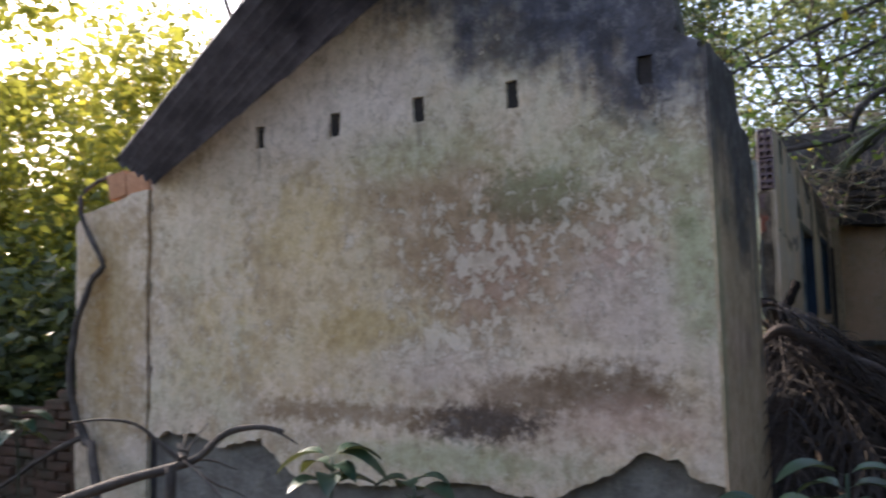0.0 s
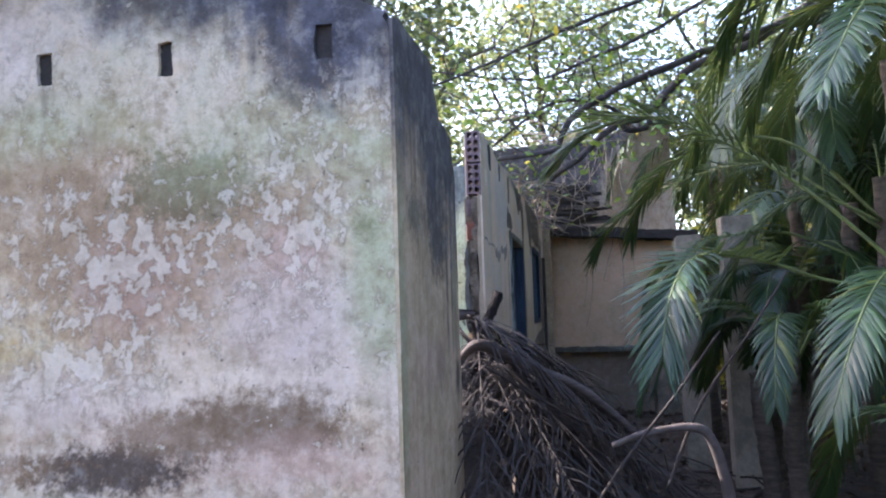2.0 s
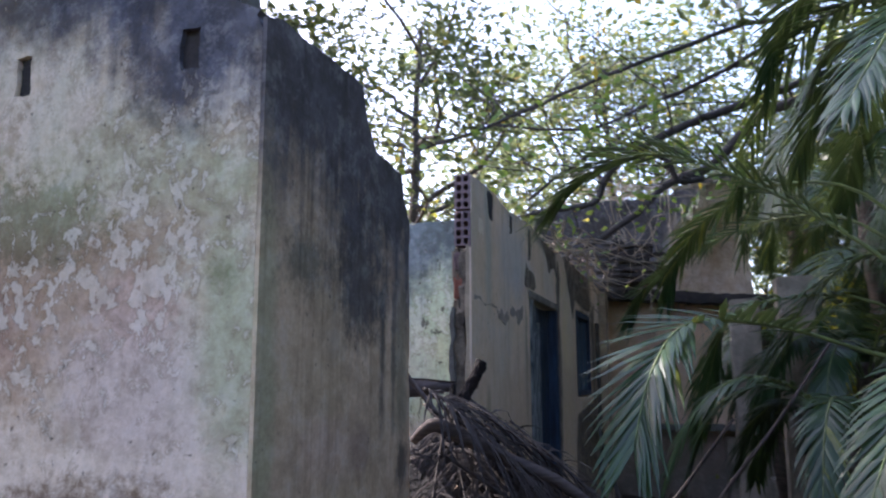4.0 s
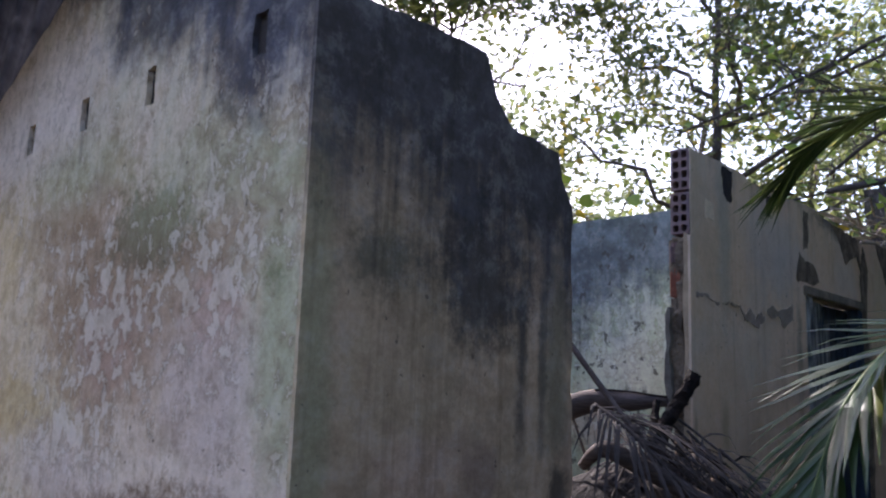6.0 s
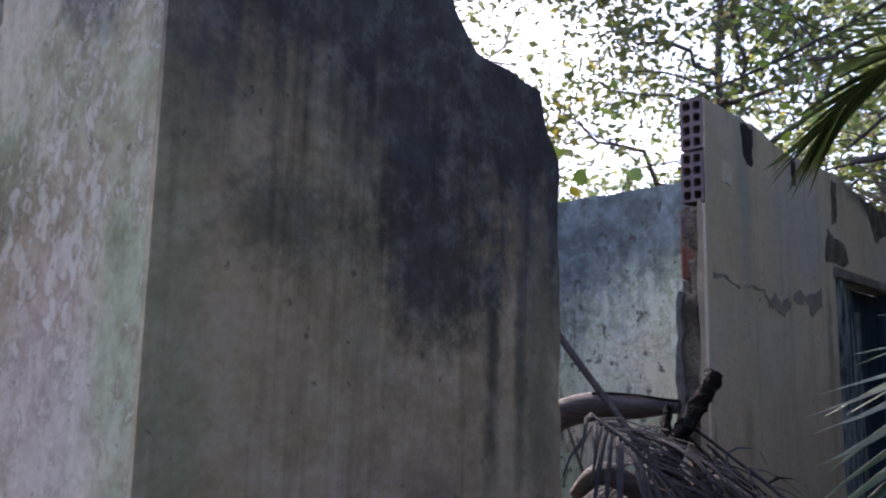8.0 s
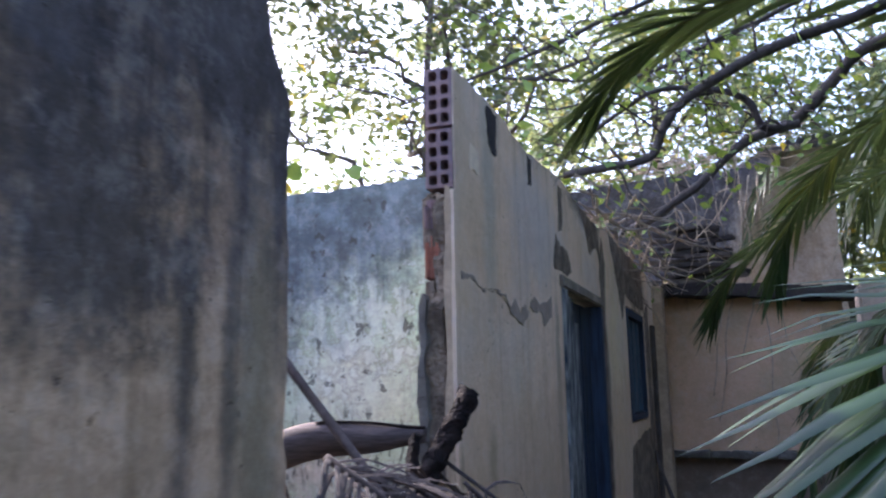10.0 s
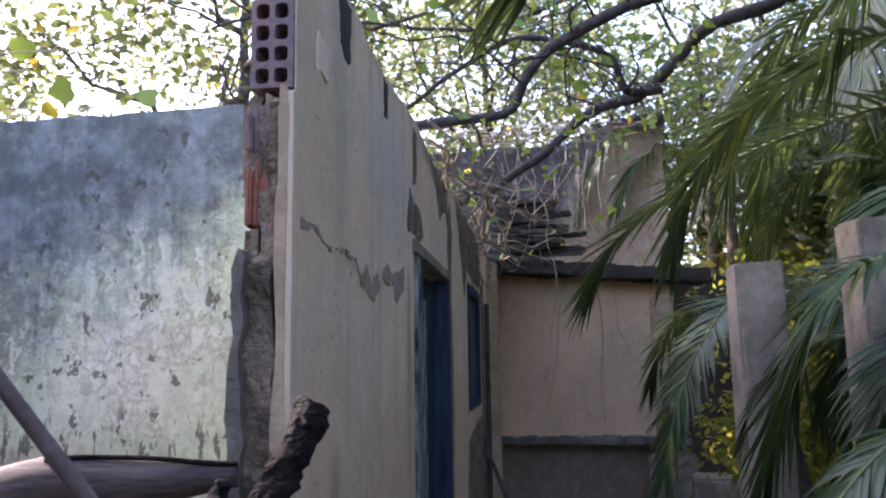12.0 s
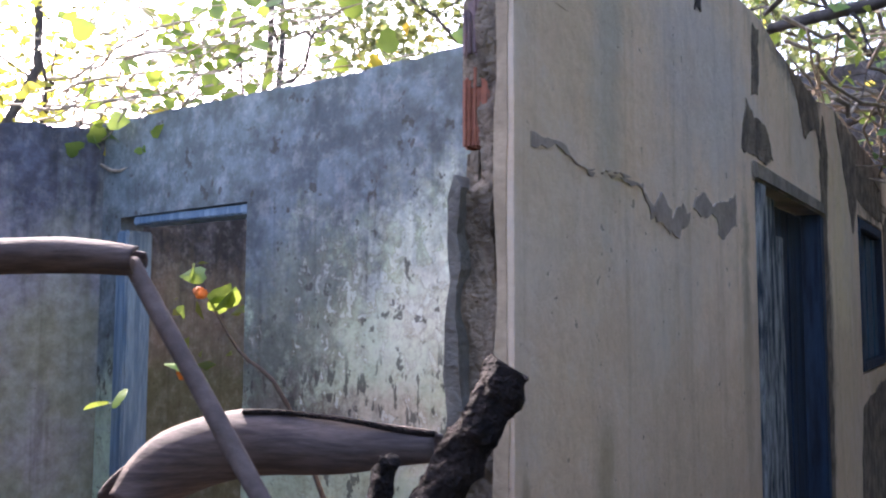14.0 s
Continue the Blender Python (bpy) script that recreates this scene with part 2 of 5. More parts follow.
BROWN, OCHRE, MOSS, LILAC, PINK, BLACK = (0.36, 0.25, 0.15), (0.58, 0.43, 0.20), (0.36, 0.40, 0.22), (0.62, 0.51, 0.43), (0.58, 0.40, 0.31), (0.045, 0.045, 0.055)
M_GABLE = weathered("gable_paint", (0.72, 0.585, 0.44), (0.60, 0.52, 0.36), (0.64, 0.52, 0.41), 1.97, 0.19, 0.95, (0.42, 0), 0.40, green=(0.40, 0.43, 0.27), soot_shade=(0.05, 0.052, 0.065), mottling=0.48, drips=0.16, grain=0.34, blotch=0.9, streaks=0.9, peel=0.62,
                    flakes=((-1.65, 3.3, 1.72, 0.95, 0.48), (-1.85, 3.3, 1.32, 0.55, 0.16), (-1.05, 3.3, 1.85, 0.5, 0.45), (-0.72, 3.3, 2.3, 0.2, 0.22)), flake_light=(0.66, 0.58, 0.45),
                    stains=((-2.5, 3.3, 1.6, 1.0, 0.75, OCHRE, 0.42, 0.7), (-1.5, 3.3, 1.75, 0.85, 0.55, (0.42, 0.285, 0.16), 0.85, 0.4), (-1.4, 3.3, 1.02, 1.0, 0.22, (0.50, 0.34, 0.25), 0.55, 0.4), (-2.12, 3.3, 2.03, 0.32, 0.20, BROWN, 0.60, 0.35), (-2.75, 3.3, 1.95, 0.35, 0.30, OCHRE, 0.45, 0.2), (-1.72, 3.3, 1.80, 0.48, 0.36, BROWN, 0.85, 0.5),
                            (-1.20, 3.3, 1.80, 0.42, 0.30, BROWN, 0.55, 0.4), (-1.40, 3.3, 1.98, 0.30, 0.15, (0.17, 0.145, 0.075), 0.78, 1.0), (-1.58, 3.3, 1.62, 0.30, 0.25, (0.42, 0.27, 0.20), 0.6, 0.3), (-2.38, 3.3, 1.38, 0.32, 0.16, (0.48, 0.35, 0.15), 0.7, 0.6),
                            # last one here: pale pinkish paint, lightened to stand for bounced light under the eave
                            (-0.98, 3.3, 1.52, 0.42, 0.30, LILAC, 0.7, 0.1), (-1.0, 3.3, 1.72, 0.20, 0.16, PINK, 0.55, 0.2), (-1.95, 3.3, 1.2, 0.6, 0.16, LILAC, 0.6, 0.1), (-2.6, 3.3, 2.62, 1.0, 0.36, (0.84, 0.72, 0.63), 0.85, 0.1),
                            (-0.68, 3.3, 1.65, 0.16, 0.55, MOSS, 0.65, 0.2), (-0.72, 3.3, 1.79, 0.07, 0.06, (0.14, 0.17, 0.06), 0.7, 0.4), (-1.1, 3.3, 2.12, 0.6, 0.22, MOSS, 0.45, 0.2), (-2.0, 3.3, 2.25, 0.5, 0.16, MOSS, 0.40, 0.2),
                            (-1.70, 3.3, 0.95, 0.38, 0.12, (0.055, 0.04, 0.03), 0.92, 0.75), (-1.10, 3.3, 1.12, 0.42, 0.13, (0.15, 0.095, 0.05), 0.85, 0.6), (-1.45, 3.3, 1.08, 0.40, 0.10, (0.22, 0.15, 0.09), 0.7, 0.7), (-2.50, 3.3, 0.96, 0.60, 0.07, (0.24, 0.16, 0.09), 0.75, 0.8),
                            (-0.95, 3.3, 0.98, 0.35, 0.12, PINK, 0.45, 0.2), (-1.9, 3.3, 0.76, 0.9, 0.10, MOSS, 0.55, 0.3), (-3.5, 3.3, 1.3, 0.4, 0.4, OCHRE, 0.35, 0.2), (-4.35, 3.3, 1.5, 0.5, 1.0, (0.42, 0.30, 0.14), 0.85, 0.2), (-4.42, 3.3, 1.5, 0.14, 0.55, (0.32, 0.19, 0.06), 0.8, 0.2),
                            (-0.86, 3.3, 2.42, 0.22, 0.26, BLACK, 0.92, 0.25), (-1.35, 3.3, 2.75, 0.6, 0.25, BLACK, 0.85, 0.25),
                            (-3.05, 3.3, 2.33, 0.025, 0.14, (0.12, 0.10, 0.08), 0.8, 0.1), (-2.0, 3.3, 2.33, 0.025, 0.12, (0.12, 0.10, 0.08), 0.75, 0.1), (-1.48, 3.3, 2.2, 0.02, 0.16, (0.2, 0.17, 0.12), 0.6, 0.1)))
M_SIDE = weathered("facade_paint", (0.66, 0.47, 0.31), (0.56, 0.42, 0.27), (0.52, 0.385, 0.25), 3.16, 0.27, 0.95, (0, 0.36), 0.13, blotch=0.75, streaks=1.0, drips=0.4, mottling=0.45, grain=0.35, peel=0.35, peel_colour=(0.30, 0.23, 0.14), soot_shade=(0.052, 0.052, 0.058),
                   stains=((-0.6, 3.36, 1.5, 0.07, 0.8, (0.36, 0.38, 0.22), 0.55, 0.2), (-0.6, 3.75, 1.28, 0.24, 0.16, PINK, 0.45, 0.2), (-0.6, 4.02, 1.26, 0.10, 0.10, (0.32, 0.22, 0.17), 0.6, 0.4), (-0.6, 4.38, 1.65, 0.10, 0.5, (0.17, 0.18, 0.12), 0.65, 0.2),
                           (-0.6, 3.58, 1.86, 0.16, 0.13, (0.13, 0.125, 0.085), 0.75, 0.4), (-0.6, 4.00, 1.86, 0.28, 0.30, (0.06, 0.06, 0.06), 0.88, 0.4), (-0.6, 4.19, 1.60, 0.045, 0.42, (0.07, 0.07, 0.065), 0.8, 0.2), (-0.6, 4.30, 1.55, 0.03, 0.35, (0.10, 0.10, 0.085), 0.65, 0.2), (-0.6, 4.40, 1.2, 0.08, 0.12, (0.06, 0.06, 0.055), 0.8, 0.4)))
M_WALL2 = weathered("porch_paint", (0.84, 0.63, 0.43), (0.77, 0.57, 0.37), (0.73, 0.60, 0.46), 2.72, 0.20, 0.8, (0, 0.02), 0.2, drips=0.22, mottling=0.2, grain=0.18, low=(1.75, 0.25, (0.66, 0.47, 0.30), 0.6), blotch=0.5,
                    stains=((-0.6, 8.35, 1.6, 0.45, 0.9, (0.80, 0.63, 0.36), 0.9, 0.2), (-0.6, 9.6, 1.1, 0.6, 0.5, (0.36, 0.27, 0.15), 0.8, 0.4), (-0.6, 8.05, 1.5, 0.10, 0.5, (0.10, 0.09, 0.08), 0.7, 0.5), (-0.6, 9.4, 2.40, 0.8, 0.3, (0.08, 0.07, 0.06), 0.85, 0.4),
                            (-0.6, 5.73, 1.36, 0.055, 0.17, (0.17, 0.17, 0.08), 0.9, 0.2), (-0.6, 5.42, 1.36, 0.02, 0.08, (0.12, 0.12, 0.07), 0.9, 0.2), (-0.6, 6.72, 1.5, 0.06, 0.6, (0.30, 0.25, 0.17), 0.7, 0.4), (-0.6, 6.4, 1.1, 0.8, 0.3, (0.56, 0.41, 0.27), 0.5, 0.2), (-0.6, 5.75, 2.3, 0.10, 0.5, (0.44, 0.43, 0.34), 0.6, 0.2), (-0.6, 6.4, 2.25, 0.5, 0.3, (0.58, 0.53, 0.47), 0.6, 0.2), (-0.6, 7.5, 2.58, 0.5, 0.12, (0.10, 0.09, 0.08), 0.8, 0.5)))
M_BACK = weathered("mint_paint", (0.62, 0.76, 0.50), (0.55, 0.67, 0.45), (0.54, 0.58, 0.38), 2.50, 0.26, 0.93, (-0.36, 0), 0.30, blotch=0.9, streaks=0.6,
                   flakes=((-1.6, 6.6, 1.95, 0.9, 0.45),), specks=(1.30, 0.22), drips=0.35, mottling=0.4, flake_light=(0.74, 0.78, 0.64), soot_shade=(0.082, 0.102, 0.110),
                   stains=((-2.42, 6.6, 1.80, 0.50, 0.65, (0.17, 0.18, 0.14), 0.8, 0.5), (-2.55, 6.6, 1.4, 0.28, 0.4, (0.12, 0.13, 0.10), 0.8, 0.5), (-2.05, 6.6, 2.30, 0.5, 0.3, (0.20, 0.22, 0.21), 0.7, 0.5), (-1.60, 6.6, 1.62, 0.45, 0.28, (0.76, 0.78, 0.60), 0.75, 0.2),
                           (-1.9, 6.6, 1.27, 0.45, 0.14, (0.62, 0.50, 0.38), 0.6, 0.3), (-2.35, 6.6, 1.22, 0.4, 0.2, (0.13, 0.11, 0.08), 0.8, 0.6), (-1.4, 6.6, 1.15, 0.5, 0.16, (0.62, 0.54, 0.44), 0.7, 0.3), (-1.0, 6.6, 1.75, 0.25, 0.3, (0.56, 0.60, 0.36), 0.6, 0.2)))
M_INNER = weathered("inner_paint", (0.33, 0.38, 0.36), (0.30, 0.33, 0.24), (0.36, 0.36, 0.42), 1.85, 0.3, 0.9, algae=0.6, soot_shade=(0.06, 0.07, 0.10))
M_WALL4 = weathered("end_wall_paint", (0.80, 0.50, 0.32), (0.70, 0.47, 0.30), (0.54, 0.41, 0.26), 2.5, 0.25, 0.85, algae=0.25, drips=0.05, mottling=0.2, grain=0.2, low=(1.0, 0.1, (0.12, 0.11, 0.10), 0.75))
M_RENDER = rough_stuff("grey_render", (0.20, 0.19, 0.16), (0.12, 0.11, 0.09), 6, bump=0.8, dist=0.03)
M_CONCRETE = rough_stuff("old_concrete", (0.34, 0.285, 0.22), (0.17, 0.15, 0.11), 5, bump=0.6, dist=0.02)
M_POST = rough_stuff("damp_mossy_concrete", (0.36, 0.30, 0.23), (0.20, 0.175, 0.13), 5, bump=0.7, dist=0.02)
M_MORTAR = rough_stuff("mortar", (0.27, 0.21, 0.145), (0.11, 0.085, 0.06), 12, bump=1.0, dist=0.03)
M_SCAR = rough_stuff("old_paint_coat", (0.37, 0.30, 0.235), (0.29, 0.235, 0.185), 9, bump=0.5, dist=0.01)
M_CREAM = rough_stuff("cream_plaster", (0.50, 0.385, 0.25), (0.36, 0.275, 0.175), 7, bump=0.6, dist=0.015)
# Bright colour that stands for direct sun on one small spot of the facade.
M_SUN_SPOT = rough_stuff("painted_sun_spot", (0.88, 0.74, 0.54), (0.80, 0.66, 0.46), 9, bump=0.3)
M_TERRA = rough_stuff("terracotta", (0.40, 0.15, 0.09), (0.28, 0.12, 0.075), 9, bump=0.4, dist=0.01)
M_BLOCK = rough_stuff("sooty_block", (0.17, 0.13, 0.14), (0.26, 0.17, 0.15), 14, bump=0.5, dist=0.01)
# Near-black: gives holes, crack and gaps their shade; beam and tiles share it.
M_DARKHOLE = rough_stuff("hole_black", (0.03, 0.027, 0.025), (0.05, 0.04, 0.035), 10)
M_ROOF = rough_stuff("fibre_cement", (0.135, 0.142, 0.168), (0.075, 0.08, 0.098), 5, 0.6, 0.25, 0.004)
M_BLUE = rough_stuff("worn_blue_wood", (0.022, 0.048, 0.085), (0.008, 0.013, 0.022), 5, 0.65, 0.6, 0.01, (5, 5, 0.5))
M_PEEL = rough_stuff("peeling_blue_wood", (0.018, 0.036, 0.055), (0.42, 0.44, 0.41), 11, 0.8, 1.0, 0.02, (3, 3, 0.55))
M_BLUE_LIGHT = rough_stuff("faded_blue_wood", (0.22, 0.31, 0.36), (0.09, 0.16, 0.22), 5, 0.7, 0.6, 0.01, (5, 5, 0.5))
M_BARK = rough_stuff("bark", (0.10, 0.085, 0.07), (0.055, 0.045, 0.038), 9, bump=0.8, dist=0.02)
M_LIMB = rough_stuff("limb_bark", (0.075, 0.065, 0.06), (0.04, 0.036, 0.034), 12, bump=0.8, dist=0.015)
M_VINE = rough_stuff("dry_vine", (0.42, 0.35, 0.26), (0.25, 0.20, 0.15), 18, bump=0.5)
M_ROT = rough_stuff("rotten_leaves", (0.034, 0.028, 0.024), (0.018, 0.016, 0.014), 6, bump=1.0, dist=0.05)
M_DRY = rough_stuff("dry_frond", (0.078, 0.062, 0.054), (0.036, 0.030, 0.027), 20, bump=0.5, vary=0.7)
M_SPATHE = rough_stuff("spathe", (0.115, 0.09, 0.08), (0.055, 0.043, 0.04), 4, 0.85, 0.5, 0.004, (3, 3, 26))
M_STALK = rough_stuff("dry_stalk", (0.14, 0.112, 0.10), (0.085, 0.067, 0.06), 14, 0.8, 0.5)
M_CHAR = rough_stuff("charred_wood", (0.012, 0.010, 0.010), (0.036, 0.026, 0.022), 22, 0.8, 1.0, 0.05, spec=0.15)
M_SOIL = rough_stuff("leaf_litter_soil", (0.085, 0.064, 0.048), (0.045, 0.035, 0.027), 5, bump=1.0, dist=0.05)
# Near-black colour that stands for the shade inside the porch doorway.
M_DOORWAY_SHADE = rough_stuff("doorway_shade_black", (0.05, 0.045, 0.04), (0.03, 0.03, 0.025), 5)
M_EARTHWALL = rough_stuff("mossy_brick", (0.10, 0.055, 0.035), (0.06, 0.05, 0.03), 6, bump=0.9, dist=0.03)
M_LITTER = rough_stuff("dead_leaves", (0.16, 0.11, 0.075), (0.09, 0.065, 0.05), 10, vary=0.6)
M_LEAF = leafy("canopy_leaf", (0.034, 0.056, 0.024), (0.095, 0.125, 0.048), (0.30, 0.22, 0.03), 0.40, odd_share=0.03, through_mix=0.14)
# Brighter, yellower version of the leaf: sunlight is put into its colour.
M_LEAF_SUN = leafy("sun_yellow_leaf", (0.07, 0.11, 0.02), (0.19, 0.20, 0.04), (0.42, 0.34, 0.04), 0.55, odd_share=0.16, through_mix=0.6)
# Paler, cooler leaf: haze and backlight of the far canopy are in its colour.
M_LEAF_COOL = leafy("far_leaf", (0.06, 0.105, 0.055), (0.15, 0.20, 0.11), (0.30, 0.26, 0.06), 0.48, through_mix=0.2)
M_PALM = leafy("palm_leaf", (0.015, 0.040, 0.014), (0.042, 0.086, 0.028), (0.14, 0.16, 0.03), 0.32, 0.36, 0.03, 0.1, 0.48)
M_HERB = leafy("broad_leaf", (0.018, 0.045, 0.025), (0.035, 0.075, 0.04), (0.06, 0.10, 0.04), 0.12, 0.4)
M_VINELEAF = leafy("vine_leaf", (0.07, 0.16, 0.03), (0.14, 0.25, 0.05), (0.45, 0.33, 0.03), 0.4, 0.45, 0.03)
M_FLOWER = rough_stuff("orange_petal", (0.75, 0.22, 0.03), (0.60, 0.14, 0.02), 20, 0.6)
M_FIBRE = rough_stuff("palm_fibre", (0.13, 0.10, 0.075), (0.07, 0.055, 0.04), 10, stretch=(1, 1, 4), bump=0.8, dist=0.02)


# ---- builders ----
def link(name, me, material, parent=None, label="", smooth=False):
    me.materials.append(material)
    if smooth:
        me.polygons.foreach_set("use_smooth", [True] * len(me.polygons))
    ob = new(name, me)
    if parent:
        ob.parent = parent
    if label:
        ob["label"] = label
    return ob


def part(name, bm, material, parent=None, label="", smooth=False):
    bmesh.ops.recalc_face_normals(bm, faces=bm.faces[:])
    me = bpy.data.meshes.new(name)
    bm.to_mesh(me)
    bm.free()
    return link(name, me, material, parent, label, smooth)


def empty(name, place, label, category, group="", kind=""):
    ob = new(name)
    ob.location = place
    ob.empty_display_size = 0.1
    return tagged(ob, label, category, group, kind)


def under(ob, parent):
    """Hang a mesh that is built in world metres under a thing whose base lies elsewhere."""
    ob.parent = parent
    ob.matrix_parent_inverse = Matrix.Translation(parent.location).inverted()
    return ob


def quads(name, verts, faces):
    me = bpy.data.meshes.new(name)
    verts, faces = np.asarray(verts, np.float32), np.asarray(faces, np.int32)
    k = faces.shape[1]
    me.vertices.add(len(verts))
    me.vertices.foreach_set("co", verts.ravel())
    me.loops.add(faces.size)
    me.loops.foreach_set("vertex_index", faces.ravel())
    me.polygons.add(len(faces))
    me.polygons.foreach_set("loop_start", np.arange(0, faces.size, k, dtype=np.int32))
    me.update(calc_edges=True)
    return me


def box(bm, lo, hi, bevel=0.0, wobble=0.0, turn=None):
    r = bmesh.ops.create_cube(bm, size=1)
    vs = r["verts"]
    for v in vs:
        v.co = Vector([lo[i] + (v.co[i] + 0.5) * (hi[i] - lo[i]) for i in range(3)])
    if bevel:
        es = list({e for v in vs for e in v.link_edges})
        vs = list({v for f in bmesh.ops.bevel(bm, geom=es, offset=bevel, segments=2, affect="EDGES")["faces"] for v in f.verts} | {v for v in vs if v.is_valid})
    for v in vs:
        if wobble:
            v.co += wobble * (noise.noise_vector(v.co * 7) )
        if turn:
            v.co = turn @ v.co
    return vs


def ragged(points, step_len=0.06, rough=0.02, keep=()):
    """An outline with its edges cut fine and broken; edges whose number is in keep stay straight."""
    out = []
    n = len(points)
    for i in range(n):
        a, b = Vector(points[i]), Vector(points[(i + 1) % n])
        k = 1 if i in keep else max(1, int((b - a).length / step_len))
        for j in range(k):
            p = a.lerp(b, j / k)
            if j:
                w = noise.noise_vector((p.x * 9 + 3, p.y * 9, i)) * rough + noise.noise_vector((p.x * 31, p.y * 31 + 5, i)) * rough * 0.6
                p = p + Vector((w.x, w.y))
            out.append(p)
    return out


def slab(outline, holes, plane, at, depth):
    """A wall from its outline (along, z), with openings through it. plane 'y' faces the y axis, 'x' the x axis; it goes from at to at + depth."""
    bm = bmesh.new()
    for loop in (outline, *holes):
        vs = [bm.verts.new((p[0], at, p[1]) if plane == "y" else (at, p[0], p[1])) for p in loop]
        for i in range(len(vs)):
            bm.edges.new((vs[i], vs[(i + 1) % len(vs)]))
    bmesh.ops.triangle_fill(bm, use_beauty=True, use_dissolve=False, edges=bm.edges[:])
    r = bmesh.ops.extrude_face_region(bm, geom=bm.faces[:])
    move = Vector((0, depth, 0)) if plane == "y" else Vector((depth, 0, 0))
    bmesh.ops.translate(bm, verts=[v for v in r["geom"] if isinstance(v, bmesh.types.BMVert)], vec=move)
    return bm


def rect(a, b, lo, hi):
    return [(a, lo), (b, lo), (b, hi), (a, hi)]


def spline(pts, n):
    """Points along a smooth curve through pts."""
    pts = [Vector(p) for p in pts]
    out = []
    m = len(pts) - 1
    for k in range(n + 1):
        s = k / n * m
        i = min(int(s), m - 1)
        f = s - i
        p0, p1, p2, p3 = pts[max(i - 1, 0)], pts[i], pts[i + 1], pts[min(i + 2, m)]
        out.append(0.5 * ((2 * p1) + (p2 - p0) * f + (2 * p0 - 5 * p1 + 4 * p2 - p3) * f * f + (3 * p1 - p0 - 3 * p2 + p3) * f ** 3))
    return out


def tube_data(path, radii, sides=7, flat=1.0, gnarl=0.0):
    """Rings of a tapered tube along path: verts and quads."""
    verts, faces = [], []
    up = Vector((0.13, 0.21, 0.97))
    for i, p in enumerate(path):
        d = (path[min(i + 1, len(path) - 1)] - path[max(i - 1, 0)]).normalized()
        a = d.cross(up)
        if a.length < 0.1:
            a = d.cross(Vector((1, 0, 0)))
        a.normalize()
        c = d.cross(a)
        for s in range(sides):
            t = s / sides * math.tau
            r = radii[i] * (1 + (gnarl * noise.noise(p * 11 + Vector((math.cos(t), math.sin(t), 0)) * 1.3) if gnarl else 0))
            verts.append(p + a * (math.cos(t) * r) + c * (math.sin(t) * r * flat))
    for i in range(len(path) - 1):
        for s in range(sides):
            k = (s + 1) % sides
            faces.append((i * sides + s, i * sides + k, (i + 1) * sides + k, (i + 1) * sides + s))
    n = len(verts)
    verts += [path[0], path[-1]]
    for s in range(sides):
        k = (s + 1) % sides
        faces.append((n, k, s, s))
        faces.append((n + 1, (len(path) - 1) * sides + s, (len(path) - 1) * sides + k, (len(path) - 1) * sides + k))
    return verts, faces


def tubes(name, items, material, parent=None, label="", sides=6, gnarl=0.25):
    """One mesh of several tapered branches, each (path, start radius, end radius)."""
    me = bpy.data.meshes.new(name)
    verts, faces = [], []
    for path, r0, r1 in items:
        k = len(path) - 1
        v, f = tube_data(path, [r0 + (r1 - r0) * i / k for i in range(k + 1)], sides, 1.0, gnarl)
        off = len(verts)
        verts += v
        faces += [tuple(dict.fromkeys(a + off for a in q)) for q in f]
    me.from_pydata([tuple(v) for v in verts], [], faces)
    ob = link(name, me, material, None, label, True)
    return under(ob, parent) if parent else ob


def crooked(a, b, n, amount, seed=0.0):
    """A wandering line from a to b."""
    a, b = Vector(a), Vector(b)
    out = []
    for i in range(n + 1):
        f = i / n
        p = a.lerp(b, f)
        out.append(p + noise.noise_vector(p * 1.3 + Vector((seed, seed * 2, 0))) * amount * math.sin(math.pi * min(1, f * 1.15)) + noise.noise_vector(p * 5 + Vector((seed, 0, 0))) * amount * 0.2)
    return out


